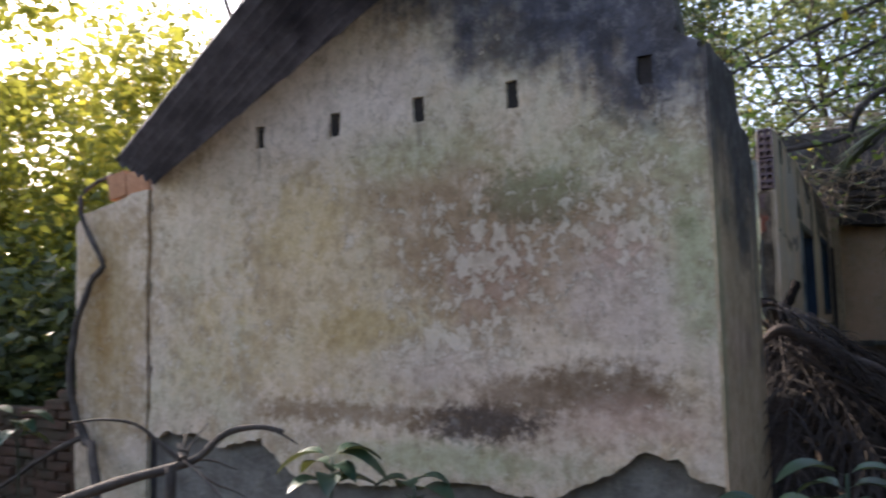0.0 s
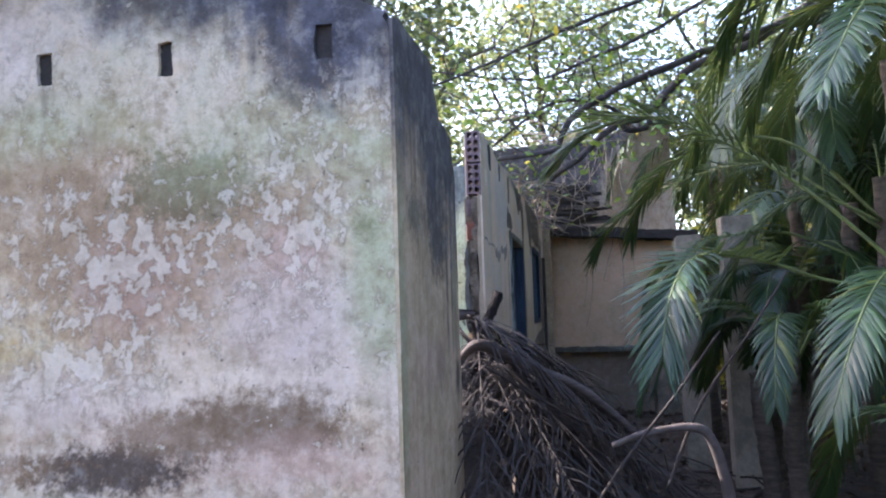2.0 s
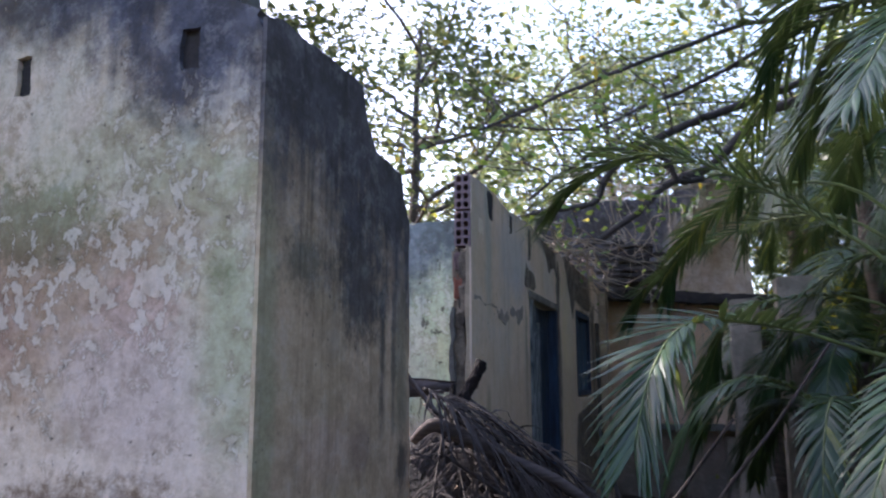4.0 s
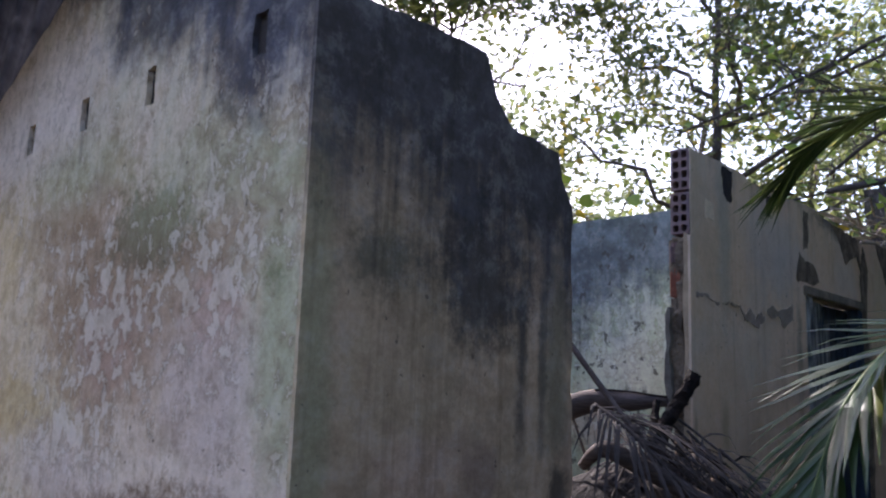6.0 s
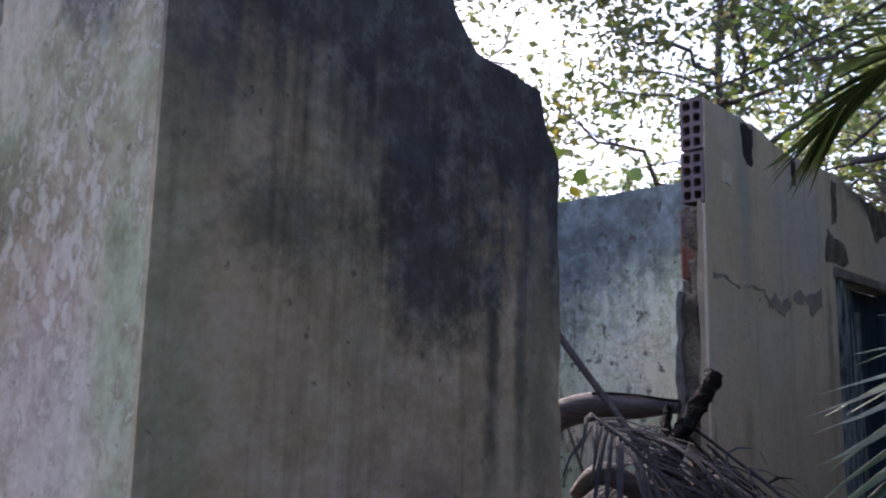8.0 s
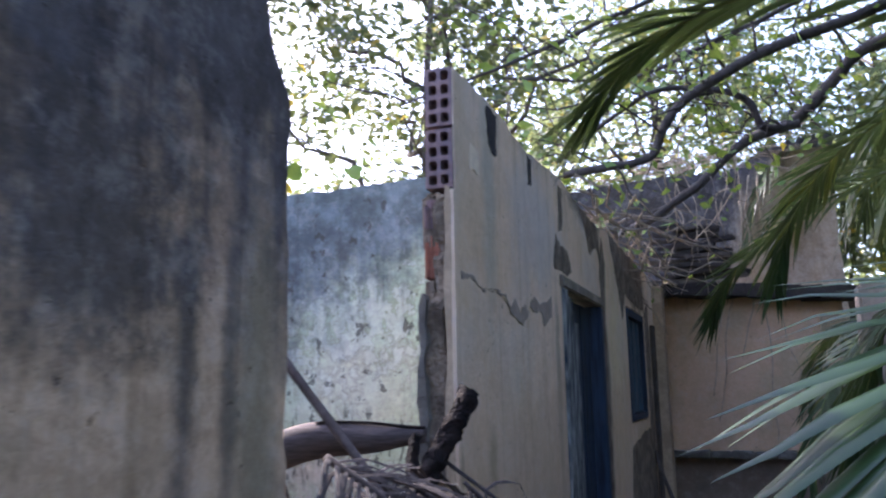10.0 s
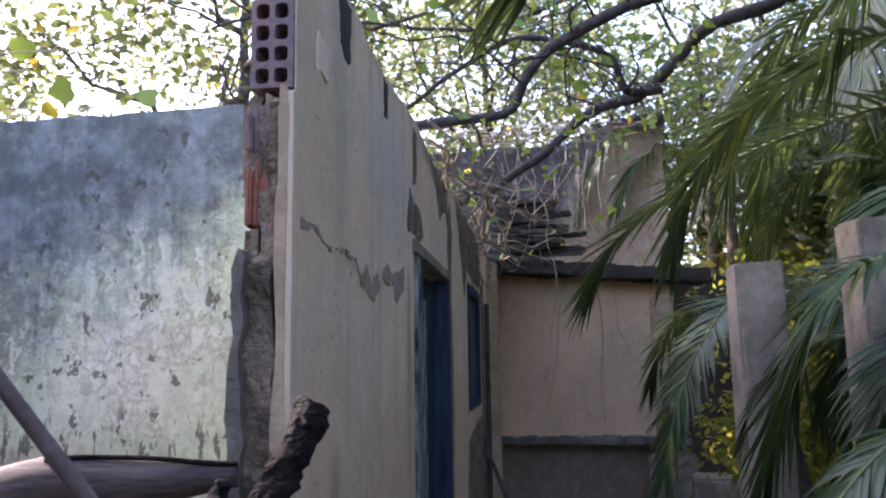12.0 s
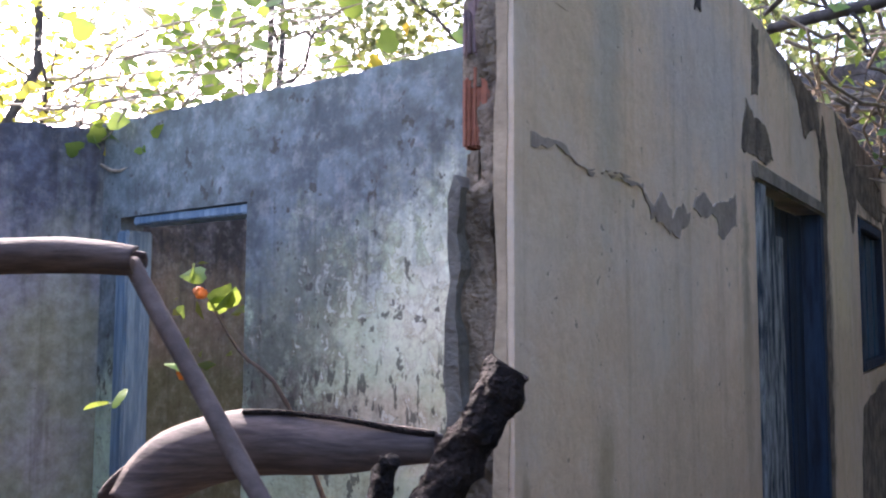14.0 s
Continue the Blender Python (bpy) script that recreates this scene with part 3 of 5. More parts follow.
def leaf_mesh(name, centres, size, rng, droop=0.2, ratio=0.55, spread=0.5, broad=False):
    """Many folded leaves, one round each centre."""
    c = np.asarray(centres, float)
    n = len(c)
    d = rng.normal(size=(n, 3))
    d[:, 2] = d[:, 2] * 0.6 - droop
    d /= np.linalg.norm(d, axis=1)[:, None]
    w = np.cross(d, rng.normal(size=(n, 3)))
    w /= np.linalg.norm(w, axis=1)[:, None] + 1e-9
    u = np.cross(d, w)
    s = size * (1 + spread * (rng.random((n, 1)) * 2 - 1))
    base, tip = c - d * s * 0.5, c + d * s * 0.5 - u * s * 0.08
    mid = c - d * s * 0.06 + u * s * 0.07
    left, right = mid + w * s * ratio * 0.5, mid - w * s * ratio * 0.5
    if broad:
        # a broad heart-shaped blade of eight points
        outline = ((-0.42, 0.0, 0.0), (-0.50, 0.24, 0.05), (-0.30, 0.46, 0.08), (0.05, 0.42, 0.06), (0.32, 0.2, 0.0), (0.55, 0.0, -0.08),
                   (0.32, -0.2, 0.0), (0.05, -0.42, 0.06), (-0.30, -0.46, 0.08), (-0.50, -0.24, 0.05))
        v = np.stack([c + d * s * a + w * s * b + u * s * h for a, b, h in outline], 1).reshape(-1, 3)
        i = np.arange(n)[:, None] * 10
        f = np.concatenate([i + [0, 1, 2], i + [0, 2, 3], i + [0, 3, 4], i + [0, 4, 5], i + [0, 5, 6], i + [0, 6, 7], i + [0, 7, 8], i + [0, 8, 9]], 1).reshape(-1, 3)
        return quads(name, v, f)
    v = np.stack([base, left, tip, right], 1).reshape(-1, 3)
    i = np.arange(n)[:, None] * 4
    f = np.concatenate([i + [0, 1, 2], i + [0, 2, 3]], 1).reshape(-1, 3)
    return quads(name, v, f)


def structure(ob, label, category):
    return tagged(ob, label, category, kind="structure")


# ---- the large structure ----
XF, YG, TH = -0.605, 3.315, 0.13


def ground_height(x, y):
    base = 0.16 * max(0.0, min(1.0, (y - 0.5) / 4.5))
    far = max(0.0, math.hypot(x, y - 4) - 14) * 0.02
    return base + min(far, 0.6) + 0.05 * noise.noise((x * 0.9, y * 0.9, 0)) + 0.02 * noise.noise((x * 4, y * 4, 3))


gx = np.concatenate([np.linspace(-300, -16, 14), np.linspace(-12, 10, 111), np.linspace(14, 300, 14)])
gy = np.concatenate([np.linspace(-300, -8, 14), np.linspace(-4, 18, 111), np.linspace(22, 300, 14)])
gverts = [(x, y, ground_height(x, y)) for y in gy for x in gx]
k = len(gx)
gfaces = [(j * k + i, j * k + i + 1, (j + 1) * k + i + 1, (j + 1) * k + i) for j in range(len(gy) - 1) for i in range(k - 1)]
structure(link("ground", quads("ground", gverts, gfaces), M_SOIL, smooth=True), "dark damp soil covered in leaf litter", "ground")

# gable wall: masonry core with a skin of painted plaster in front, broken off along the foot
pockets = [(-3.044, 2.472), (-2.519, 2.471), (-1.998, 2.475), (-1.488, 2.467), (-0.86, 2.475)]
holes = [ragged(rect(x - 0.031, x + 0.033, z - 0.066, z + 0.062), 0.018, 0.012) for x, z in pockets]
XG = XF - 0.014
gable_top = [(XG, 2.50), (-0.63, 2.56), (-0.71, 2.60), (-0.725, 2.74), (-0.76, 2.92), (-1.1, 3.12), (-1.6, 3.40), (-2.16, 3.11), (-3.93, 2.285)]
gable_wall = part("wall_south", slab(ragged([(-3.93, -0.2), (XG, -0.2)] + gable_top, 0.09, 0.02, (0, 1, 9, 10)), holes, "y", YG + 0.05, 0.09), M_RENDER)
structure(gable_wall, "tall gable wall with peeling stained pink-grey plaster", "wall")
foot = [(-3.93, 0.76), (-3.82, 0.79), (-3.55, 0.80), (-3.35, 0.73), (-3.05, 0.80), (-2.9, 0.66), (-2.72, 0.58), (-2.5, 0.60), (-2.1, 0.62), (-1.75, 0.66), (-1.5, 0.62), (-1.32, 0.64), (-1.05, 0.78),
        (-0.93, 0.86), (-0.80, 0.84), (-0.72, 0.76), (XG, 0.74)]
skin = slab(ragged(foot + gable_top, 0.03, 0.026, (16, 24)), holes, "y", YG, 0.05)
part("plaster", skin, M_GABLE, gable_wall, "flaking pink, grey and green painted plaster")
# a black plug just inside each hole stands for its inner shade
for x, z in pockets:
    bm = bmesh.new()
    box(bm, (x - 0.06, YG + 0.02, z - 0.09), (x + 0.06, YG + 0.155, z + 0.09))
    part("pocket_plug", bm, M_DARKHOLE, gable_wall, "black plug that darkens the joist hole")

# the corner strip at the far end of the gable, parted from it by a crack
strip = part("wall_south_end", slab(ragged([(-4.66, -0.2), (-3.995, -0.2), (-3.99, 0.9), (-4.0, 1.6), (-3.985, 2.27), (-4.13, 2.26), (-4.3, 2.22), (-4.60, 2.17), (-4.68, 2.1), (-4.66, 1.15)], 0.08, 0.02, (0, 1)), [], "y", YG + 0.02, 0.30), M_GABLE)
# black backing strip paints the dark into the gap
bm = bmesh.new()
box(bm, (-4.03, YG + 0.055, 0.0), (-3.932, YG + 0.065, 2.24))
part("crack", bm, M_DARKHOLE, strip, "black strip that darkens the crack")
structure(strip, "ochre-stained plaster corner beside a crack", "wall")

# facade: the near stretch with its broken stepped top
near_top = [(4.47, 2.16), (4.41, 2.24), (4.385, 2.335), (4.12, 2.36), (4.04, 2.44), (3.985, 2.57), (3.62, 2.57), (3.40, 2.565), (YG, 2.535)]
core_top = near_top[:7] + [(YG + 0.145, 2.54)]
facade_near = part("wall_facade_near", slab(ragged([(YG + 0.145, -0.2), (4.475, -0.2)] + core_top, 0.05, 0.014, (0, 9)), [], "x", XG - 0.002, -0.11), M_RENDER)
part("plaster", slab(ragged([(YG, -0.2), (4.48, -0.2)] + near_top, 0.05, 0.016, (0, 10)), [], "x", XF, -0.013), M_SIDE, facade_near, "beige plaster with black mould streaks")
structure(facade_near, "broken facade wall with black mould streaks", "wall")

# facade: the far stretch with the door and the window
DOOR, WIN = (6.84, 7.90, 2.12), (8.92, 9.88, 1.34, 2.17)
far_top = [(11.3, 2.50), (10.4, 2.56), (9.0, 2.55), (8.4, 2.60), (7.8, 2.53), (6.9, 2.60), (6.3, 2.56), (5.9, 2.60), (5.50, 2.60)]
far_low = [(5.49, 2.2), (5.46, 1.9), (5.45, 1.4), (5.47, 0.9)]
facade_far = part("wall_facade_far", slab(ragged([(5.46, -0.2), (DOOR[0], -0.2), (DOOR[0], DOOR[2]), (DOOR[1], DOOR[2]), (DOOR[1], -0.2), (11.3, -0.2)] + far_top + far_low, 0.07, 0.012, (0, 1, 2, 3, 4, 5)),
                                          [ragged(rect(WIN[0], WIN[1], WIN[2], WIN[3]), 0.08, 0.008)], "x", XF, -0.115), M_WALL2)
structure(facade_far, "grey-beige facade wall with a dark door opening", "wall")

# its broken end: mortar, a cream plaster edge and hollow blocks
bm = bmesh.new()
box(bm, (-0.715, 5.394, 0.0), (-0.642, 5.55, 2.19))
bmesh.ops.subdivide_edges(bm, edges=[e for e in bm.edges if abs(e.verts[0].co.z - e.verts[1].co.z) > 1], cuts=70)
bmesh.ops.subdivide_edges(bm, edges=[e for e in bm.edges if abs(e.verts[0].co.x - e.verts[1].co.x) > 0.05], cuts=5)
for v in bm.verts:
    z = v.co.z
    lack = 0.015 * (1 if z > 1.9 else 0) + 0.03 * max(0.0, noise.noise((3, 0, z * 4.0))) + (0.0 if 1.38 < z < 1.84 else 0.025)
    if v.co.x < -0.66:
        v.co.x += lack
    v.co += noise.noise_vector(v.co * 14) * 0.020 + noise.noise_vector(v.co * 45) * 0.012
part("broken_edge", bm, M_MORTAR, facade_far, "crumbling grey mortar edge")
bm = slab(ragged([(-0.648, 0.0), (-0.616, 0.0), (-0.616, 2.2), (-0.630, 2.21), (-0.638, 1.6), (-0.648, 0.9)], 0.06, 0.008, (0,)), [], "y", 5.384, 0.10)
part("plaster_edge", slab(ragged([(-0.720, 1.40), (-0.702, 1.36), (-0.693, 1.55), (-0.700, 1.70), (-0.692, 1.86), (-0.705, 1.88), (-0.718, 1.84)], 0.03, 0.014), [], "y", 5.372, 0.12), M_RENDER, facade_far, "grey cracked plaster edge")
part("plaster_edge", bm, M_CREAM, facade_far, "cream plaster edge")
bm = bmesh.new()
box(bm, (-0.712, 5.395, 1.80), (-0.655, 5.50, 1.945), 0.02, 0.012)
box(bm, (-0.719, 5.40, 2.01), (-0.66, 5.50, 2.20), 0.015, 0.010)
part("mortar_lump", bm, M_MORTAR, facade_far, "grey-brown mortar lump")
for z, tall, mt in ((1.925, 0.135, M_TERRA), (2.075, 0.10, M_BLOCK)):
    bm = bmesh.new()
    for j in range(3):
        box(bm, (-0.703 + j * 0.0155, 5.388 + 0.006 * j, z), (-0.6895 + j * 0.0155, 5.47, z + tall - 0.02 * (j == 0)), 0.005, 0.003)
    box(bm, (-0.70, 5.40, z + 0.002), (-0.657, 5.48, z + tall - 0.003), 0.003)
    part("split_block", bm, mt, facade_far, "split ribbed clay block")


def hollow_block(parent, x0, x1, y0, z0, z1):
    """Clay block, seen on its end: two by four holes with rounded corners run through it."""
    def hole(cx, cz, rx, rz):
        return [(cx + rx * (abs(math.cos(t)) ** 0.6) * math.copysign(1, math.cos(t)), cz + rz * (abs(math.sin(t)) ** 0.6) * math.copysign(1, math.sin(t))) for t in [i / 12 * math.tau for i in range(12)]]
    w, h = x1 - x0, z1 - z0
    cut = [hole(x0 + w * (0.28 + 0.44 * i), z0 + h * (0.135 + 0.243 * j), w * 0.165, h * 0.088) for i in range(2) for j in range(4)]
    part("hollow_block", slab(ragged(rect(x0, x1, z0, z1), 0.05, 0.003), cut, "y", y0, 0.085), M_BLOCK, parent, "sooty hollow clay block")


bm = bmesh.new()
box(bm, (XF - 0.02, 5.387, 0.0), (XF + 0.0015, 5.53, 2.195), 0.001)
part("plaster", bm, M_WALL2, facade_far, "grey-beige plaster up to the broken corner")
hollow_block(facade_far, -0.697, -0.609, 5.395, 2.205, 2.392)
hollow_block(facade_far, -0.697, -0.608, 5.40, 2.405, 2.595)
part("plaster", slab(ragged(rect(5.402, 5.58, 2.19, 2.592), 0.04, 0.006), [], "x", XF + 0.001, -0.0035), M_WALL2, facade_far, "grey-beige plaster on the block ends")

# back wall of the roofless room, with its door opening
BW = 6.62
back = part("wall_back", slab(ragged([(-3.89, -0.2), (-3.60, -0.2), (-3.60, 2.12), (-2.655, 2.13), (-2.655, -0.2), (-0.73, -0.2), (-0.73, 2.62), (-1.5, 2.60), (-2.1, 2.59), (-2.9, 2.61), (-3.89, 2.62)], 0.07, 0.013, (0, 1, 2, 3, 4, 5)), [],
                              "y", BW, 0.13), M_BACK)
structure(back, "mint green inner wall with grey mould", "wall")
room_side = part("wall_room_side", slab(ragged([(YG + 0.15, -0.2), (BW - 0.002, -0.2), (BW - 0.002, 2.60), (6.0, 2.52), (5.0, 2.45), (YG + 0.15, 2.4)], 0.08, 0.02, (0, 1, 5)), [], "x", -3.76, -0.13), M_INNER)
structure(room_side, "dark mouldy inner side wall", "wall")
# The dark of the unlit next room is put into this paint, deepest above.
M_NEXT = weathered("next_room_paint", (0.27, 0.20, 0.15), (0.22, 0.17, 0.12), (0.19, 0.17, 0.13), 1.85, 0.25, 0.92, algae=0.4, soot_shade=(0.035, 0.035, 0.04), low=(1.4, 0.2, (0.16, 0.16, 0.08), 0.7))
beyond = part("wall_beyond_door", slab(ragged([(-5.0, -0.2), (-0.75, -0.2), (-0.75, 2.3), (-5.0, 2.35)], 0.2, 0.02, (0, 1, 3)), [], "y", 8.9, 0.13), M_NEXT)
structure(beyond, "brown mouldy wall in the next room, painted dim", "wall")
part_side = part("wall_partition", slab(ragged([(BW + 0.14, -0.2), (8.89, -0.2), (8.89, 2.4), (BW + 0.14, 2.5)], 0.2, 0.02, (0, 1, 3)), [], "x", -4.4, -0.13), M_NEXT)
structure(part_side, "brown mouldy partition wall, painted dim", "wall")

# end wall of the porch
Y4 = 11.2
end_wall = part("wall_porch_end", slab(ragged([(XF + 0.02, -0.2), (1.02, -0.2), (1.02, 2.44), (XF + 0.02, 2.50)], 0.12, 0.012, (0, 1, 3)), [], "y", Y4, 0.14), M_WALL4)
structure(end_wall, "pinkish beige wall at the end of the porch", "wall")
# the leaning dark mask paints shade over the left and top of this wall
upper = part("wall_upper", slab(ragged([(-1.6, 2.2), (1.15, 2.2), (1.13, 4.02), (0.5, 4.0), (0.1, 3.85), (-0.6, 3.86), (-1.6, 3.80)], 0.12, 0.03, (0,)), [], "y", 11.95, 0.14),
             weathered("upper_paint", (0.52, 0.41, 0.29), (0.44, 0.36, 0.26), (0.40, 0.34, 0.27), 2.6, 0.35, 0.95, (-1.8, 0), algae=0.3, blotch=0.5))
structure(upper, "stained brown upper wall behind the porch, shade painted on its left", "wall")
# closing wall, painted near-black so that the doorway reads as unlit
side_dark = part("wall_porch_dark", slab(ragged([(1.0, -0.2), (4.5, -0.2), (4.5, 2.5), (1.0, 2.5)], 0.2, 0.01, (0, 1, 3)), [], "y", 12.4, 0.14), M_DOORWAY_SHADE)
structure(side_dark, "near-black wall added for the dark of the porch doorway", "wall")

# low ruined brick wall beside the gable
low_wall = empty("wall_low_brick", (-5.6, 3.5, 0), "low crumbling mossy brick wall", "wall", kind="structure")


# ---- roof ----
def corrugated(name, origin, along, across, n_wave, period, amp, length, material, parent, label, thick=0.006):
    """A corrugated sheet: waves lie side by side in the direction across, and run in the direction along."""
    o, a, c = Vector(origin), Vector(along).normalized(), Vector(across).normalized()
    nrm = c.cross(a).normalized()
    if nrm.z < 0:
        nrm = -nrm
    bm = bmesh.new()
    m, rows_n = n_wave * 8, 10
    grid = []
    for j in range(rows_n + 1):
        line = []
        for i in range(m + 1):
            back = min(0.24, 0.62 * period * i / 8) * (1 - j / rows_n)
            p = o + a * (length * j / rows_n - back) + c * (period * i / 8) + nrm * (amp * math.sin(i / 8 * math.tau))
            p += nrm * 0.008 * noise.noise(p * 2.0)
            if j == 0:
                p += a * 0.015 * noise.noise(p * 14)
            line.append(bm.verts.new(p))
        grid.append(line)
    for j in range(rows_n):
        for i in range(m):
            bm.faces.new((grid[j][i], grid[j][i + 1], grid[j + 1][i + 1], grid[j + 1][i]))
    bmesh.ops.solidify(bm, geom=bm.faces[:], thickness=thick)
    ob = part(name, bm, material, None, label, True)
    return under(ob, parent) if parent else ob


roof = empty("corrugated_roof", (-3.0, 4.2, 2.7), "dark corrugated fibre-cement lean-to roof on the gable", "roof", kind="structure")
slope = Vector((1, 0, 0.4675)).normalized()
ra = (slope + Vector((0, -0.185, 0))).normalized()
rc = Vector((0.185, 1, 0.185 * 0.4675)).normalized()
corrugated("roof_sheet", (-3.80, 2.945, 2.365), ra, rc, 17, 0.072, 0.026, 2.45, M_ROOF, roof, "dark grey corrugated sheet")
corrugated("roof_sheet", (-3.58, 4.05, 2.45), ra, rc, 14, 0.072, 0.026, 1.30, M_ROOF, roof, "dark grey corrugated sheet")

# ---- posts, pilaster, porch remains ----
def post(x, y, w, top, label):
    bm = bmesh.new()
    z0 = ground_height(x, y) - 0.05
    box(bm, (x, y, z0), (x + w, y + w, top), 0.012)
    bmesh.ops.bisect_plane(bm, geom=bm.verts[:] + bm.edges[:] + bm.faces[:], plane_co=(x, y, top - 0.3), plane_no=(0, 0, 1))
    bmesh.ops.bisect_plane(bm, geom=bm.verts[:] + bm.edges[:] + bm.faces[:], plane_co=(x, y, top - 0.9), plane_no=(0, 0, 1))
    for v in bm.verts:
        v.co += 0.012 * noise.noise_vector(v.co * 6)
    return tagged(part("porch_post", bm, M_POST), label, "post", "porch posts")


post(0.725, 7.54, 0.20, 2.08, "weathered grey concrete porch post behind palm leaves")
post(0.99, 6.86, 0.22, 2.15, "thick weathered grey concrete porch post")

bm = bmesh.new()
box(bm, (XF + 0.001, 10.62, 0.0), (XF + 0.09, 10.86, 2.50), 0.01, 0.006)
structure(part("pilaster", bm, M_CREAM), "cream plaster pilaster at the facade end", "pilaster")
bm = bmesh.new()
box(bm, (XF + 0.002, 10.28, 0.05), (XF + 0.035, 10.40, 2.12), 0.006, 0.006)
tagged(part("timber_board", bm, M_BARK), "dark weathered board nailed upright on the facade", "board")
bm = bmesh.new()
box(bm, (0.82, 11.08, 0.98), (1.01, 11.199, 2.20), 0.01, 0.006)
structure(part("pilaster", bm, M_CREAM), "cream plaster pilaster by the dark doorway", "pilaster")
bm = bmesh.new()
for i in range(9):
    box(bm, (XF + 0.03 + i * 0.185, 11.02 + 0.03 * noise.noise((i * 1.7, 0, 0)), 0.93), (XF + 0.03 + (i + 1) * 0.185, 11.198, 1.0 + 0.02 * noise.noise((i * 2.3, 4, 0))), 0.012, 0.02)
structure(part("ledge", bm, M_RENDER), "broken dark concrete ledge along the end wall", "ledge")
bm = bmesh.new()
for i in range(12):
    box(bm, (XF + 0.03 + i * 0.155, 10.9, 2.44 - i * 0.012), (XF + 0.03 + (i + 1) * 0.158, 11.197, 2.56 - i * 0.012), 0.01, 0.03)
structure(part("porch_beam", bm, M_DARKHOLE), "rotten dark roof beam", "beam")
collapsed = empty("collapsed_tile_pile", (-0.35, 11.1, 2.5), "sagging pile of near-black roof tiles on the porch beam", "roof tiles")
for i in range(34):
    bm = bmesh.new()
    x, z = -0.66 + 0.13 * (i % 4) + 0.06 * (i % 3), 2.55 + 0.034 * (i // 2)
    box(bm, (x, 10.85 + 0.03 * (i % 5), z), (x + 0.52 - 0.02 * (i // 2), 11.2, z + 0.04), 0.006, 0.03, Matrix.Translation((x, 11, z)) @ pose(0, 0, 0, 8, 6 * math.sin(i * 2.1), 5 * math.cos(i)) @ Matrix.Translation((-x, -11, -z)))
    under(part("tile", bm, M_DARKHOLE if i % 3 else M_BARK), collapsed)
cap = empty("ridge_tiles", (0.8, 12.0, 4.0), "short row of corrugated tiles on the upper wall", "roof tiles")
corrugated("tile_sheet", (0.45, 11.85, 4.03), (0, 1, 0.05), (1, 0, 0), 6, 0.12, 0.025, 0.4, M_ROOF, cap, "")
blocks = [(0.72, 10.95, 0.0, 0.42, 0.3, 0.86), (1.02, 10.6, 0.0, 0.4, 0.3, 0.72), (0.95, 10.2, 0.0, 0.3, 0.25, 0.5)]
for x, y, z, w, d, h in blocks:
    bm = bmesh.new()
    box(bm, (x, y, z), (x + w, y + d, h), 0.02, 0.03, Matrix.Translation((x, y, 0)) @ pose(0, 0, 0, 0, 0, 12 * math.sin(x * 30)) @ Matrix.Translation((-x, -y, 0)))
    tagged(part("concrete_block", bm, M_CONCRETE), "broken grey concrete block on the porch floor", "concrete block", "fallen blocks")


# ---- door and window ----
def timber_door(y0, y1, top):
    d = empty("door_1", (XF, (y0 + y1) / 2, 0.1), "worn dark blue plank door in a peeling frame", "door", kind="structure")
    for nm, lo, hi, mt in (("jamb", (XF - 0.10, y0 + 0.002, 0.02), (XF + 0.012, y0 + 0.075, top - 0.06), M_PEEL), ("jamb", (XF - 0.10, y1 - 0.075, 0.02), (XF + 0.012, y1 - 0.002, top - 0.06), M_BLUE),
                           ("lintel", (XF - 0.10, y0 - 0.03, top - 0.06), (XF + 0.014, y1 + 0.02, top - 0.004), M_CONCRETE)):
        bm = bmesh.new()
        box(bm, lo, hi, 0.008, 0.006)
        under(part(nm, bm, mt), d)
    leaf_ob = new("door_leaf", bpy.data.meshes.new("door_leaf"))
    bm = bmesh.new()
    for z in (0.45, 1.1, 1.85):
        box(bm, (XF - 0.104, y0 + 0.09, z), (XF - 0.086, y1 - 0.09, z + 0.1), 0.004)
    bm.to_mesh(leaf_ob.data)
    bm.free()
    leaf_ob.data.materials.append(M_BLUE)
    under(leaf_ob, d)
    n = 7
    for i in range(n):
        a = y0 + 0.08 + (y1 - y0 - 0.16) * i / n
        bm = bmesh.new()
        box(bm, (XF - 0.085 + (0.04 if i < 3 else 0), a + 0.003, 0.03), (XF - 0.062 + 0.004 * (i % 2) + (0.04 if i < 3 else 0), a + (y1 - y0 - 0.16) / n - 0.003, top - 0.075 - (0.12 if i == 2 else 0.0)), 0.004, 0.004)
        pl = part("plank", bm, M_PEEL if i < 3 else M_BLUE, None, "peeling blue-grey paint" if i < 3 else "")
        pl.parent = leaf_ob
    return d


timber_door(*DOOR)

w1 = empty("window_1", (XF, 9.4, 1.7), "blue wooden shutter window in a stained opening", "window", kind="structure")
for lo, hi in (((XF - 0.09, WIN[0] + 0.01, WIN[2] + 0.01), (XF + 0.005, WIN[0] + 0.07, WIN[3] - 0.01)), ((XF - 0.09, WIN[1] - 0.07, WIN[2] + 0.01), (XF + 0.005, WIN[1] - 0.01, WIN[3] - 0.01)),
               ((XF - 0.09, WIN[0] + 0.07, WIN[3] - 0.07), (XF + 0.005, WIN[1] - 0.07, WIN[3] - 0.01)), ((XF - 0.09, WIN[0] + 0.07, WIN[2] + 0.01), (XF + 0.005, WIN[1] - 0.07, WIN[2] + 0.06))):
    bm = bmesh.new()
    box(bm, lo, hi, 0.006, 0.004)
    under(part("window_frame", bm, M_BLUE), w1)
M_SHUTTER = rough_stuff("blue_shutter_paint", (0.030, 0.085, 0.13), (0.016, 0.04, 0.065), 6, 0.6, 0.6, 0.008, (5, 5, 0.6))
n_board = 6
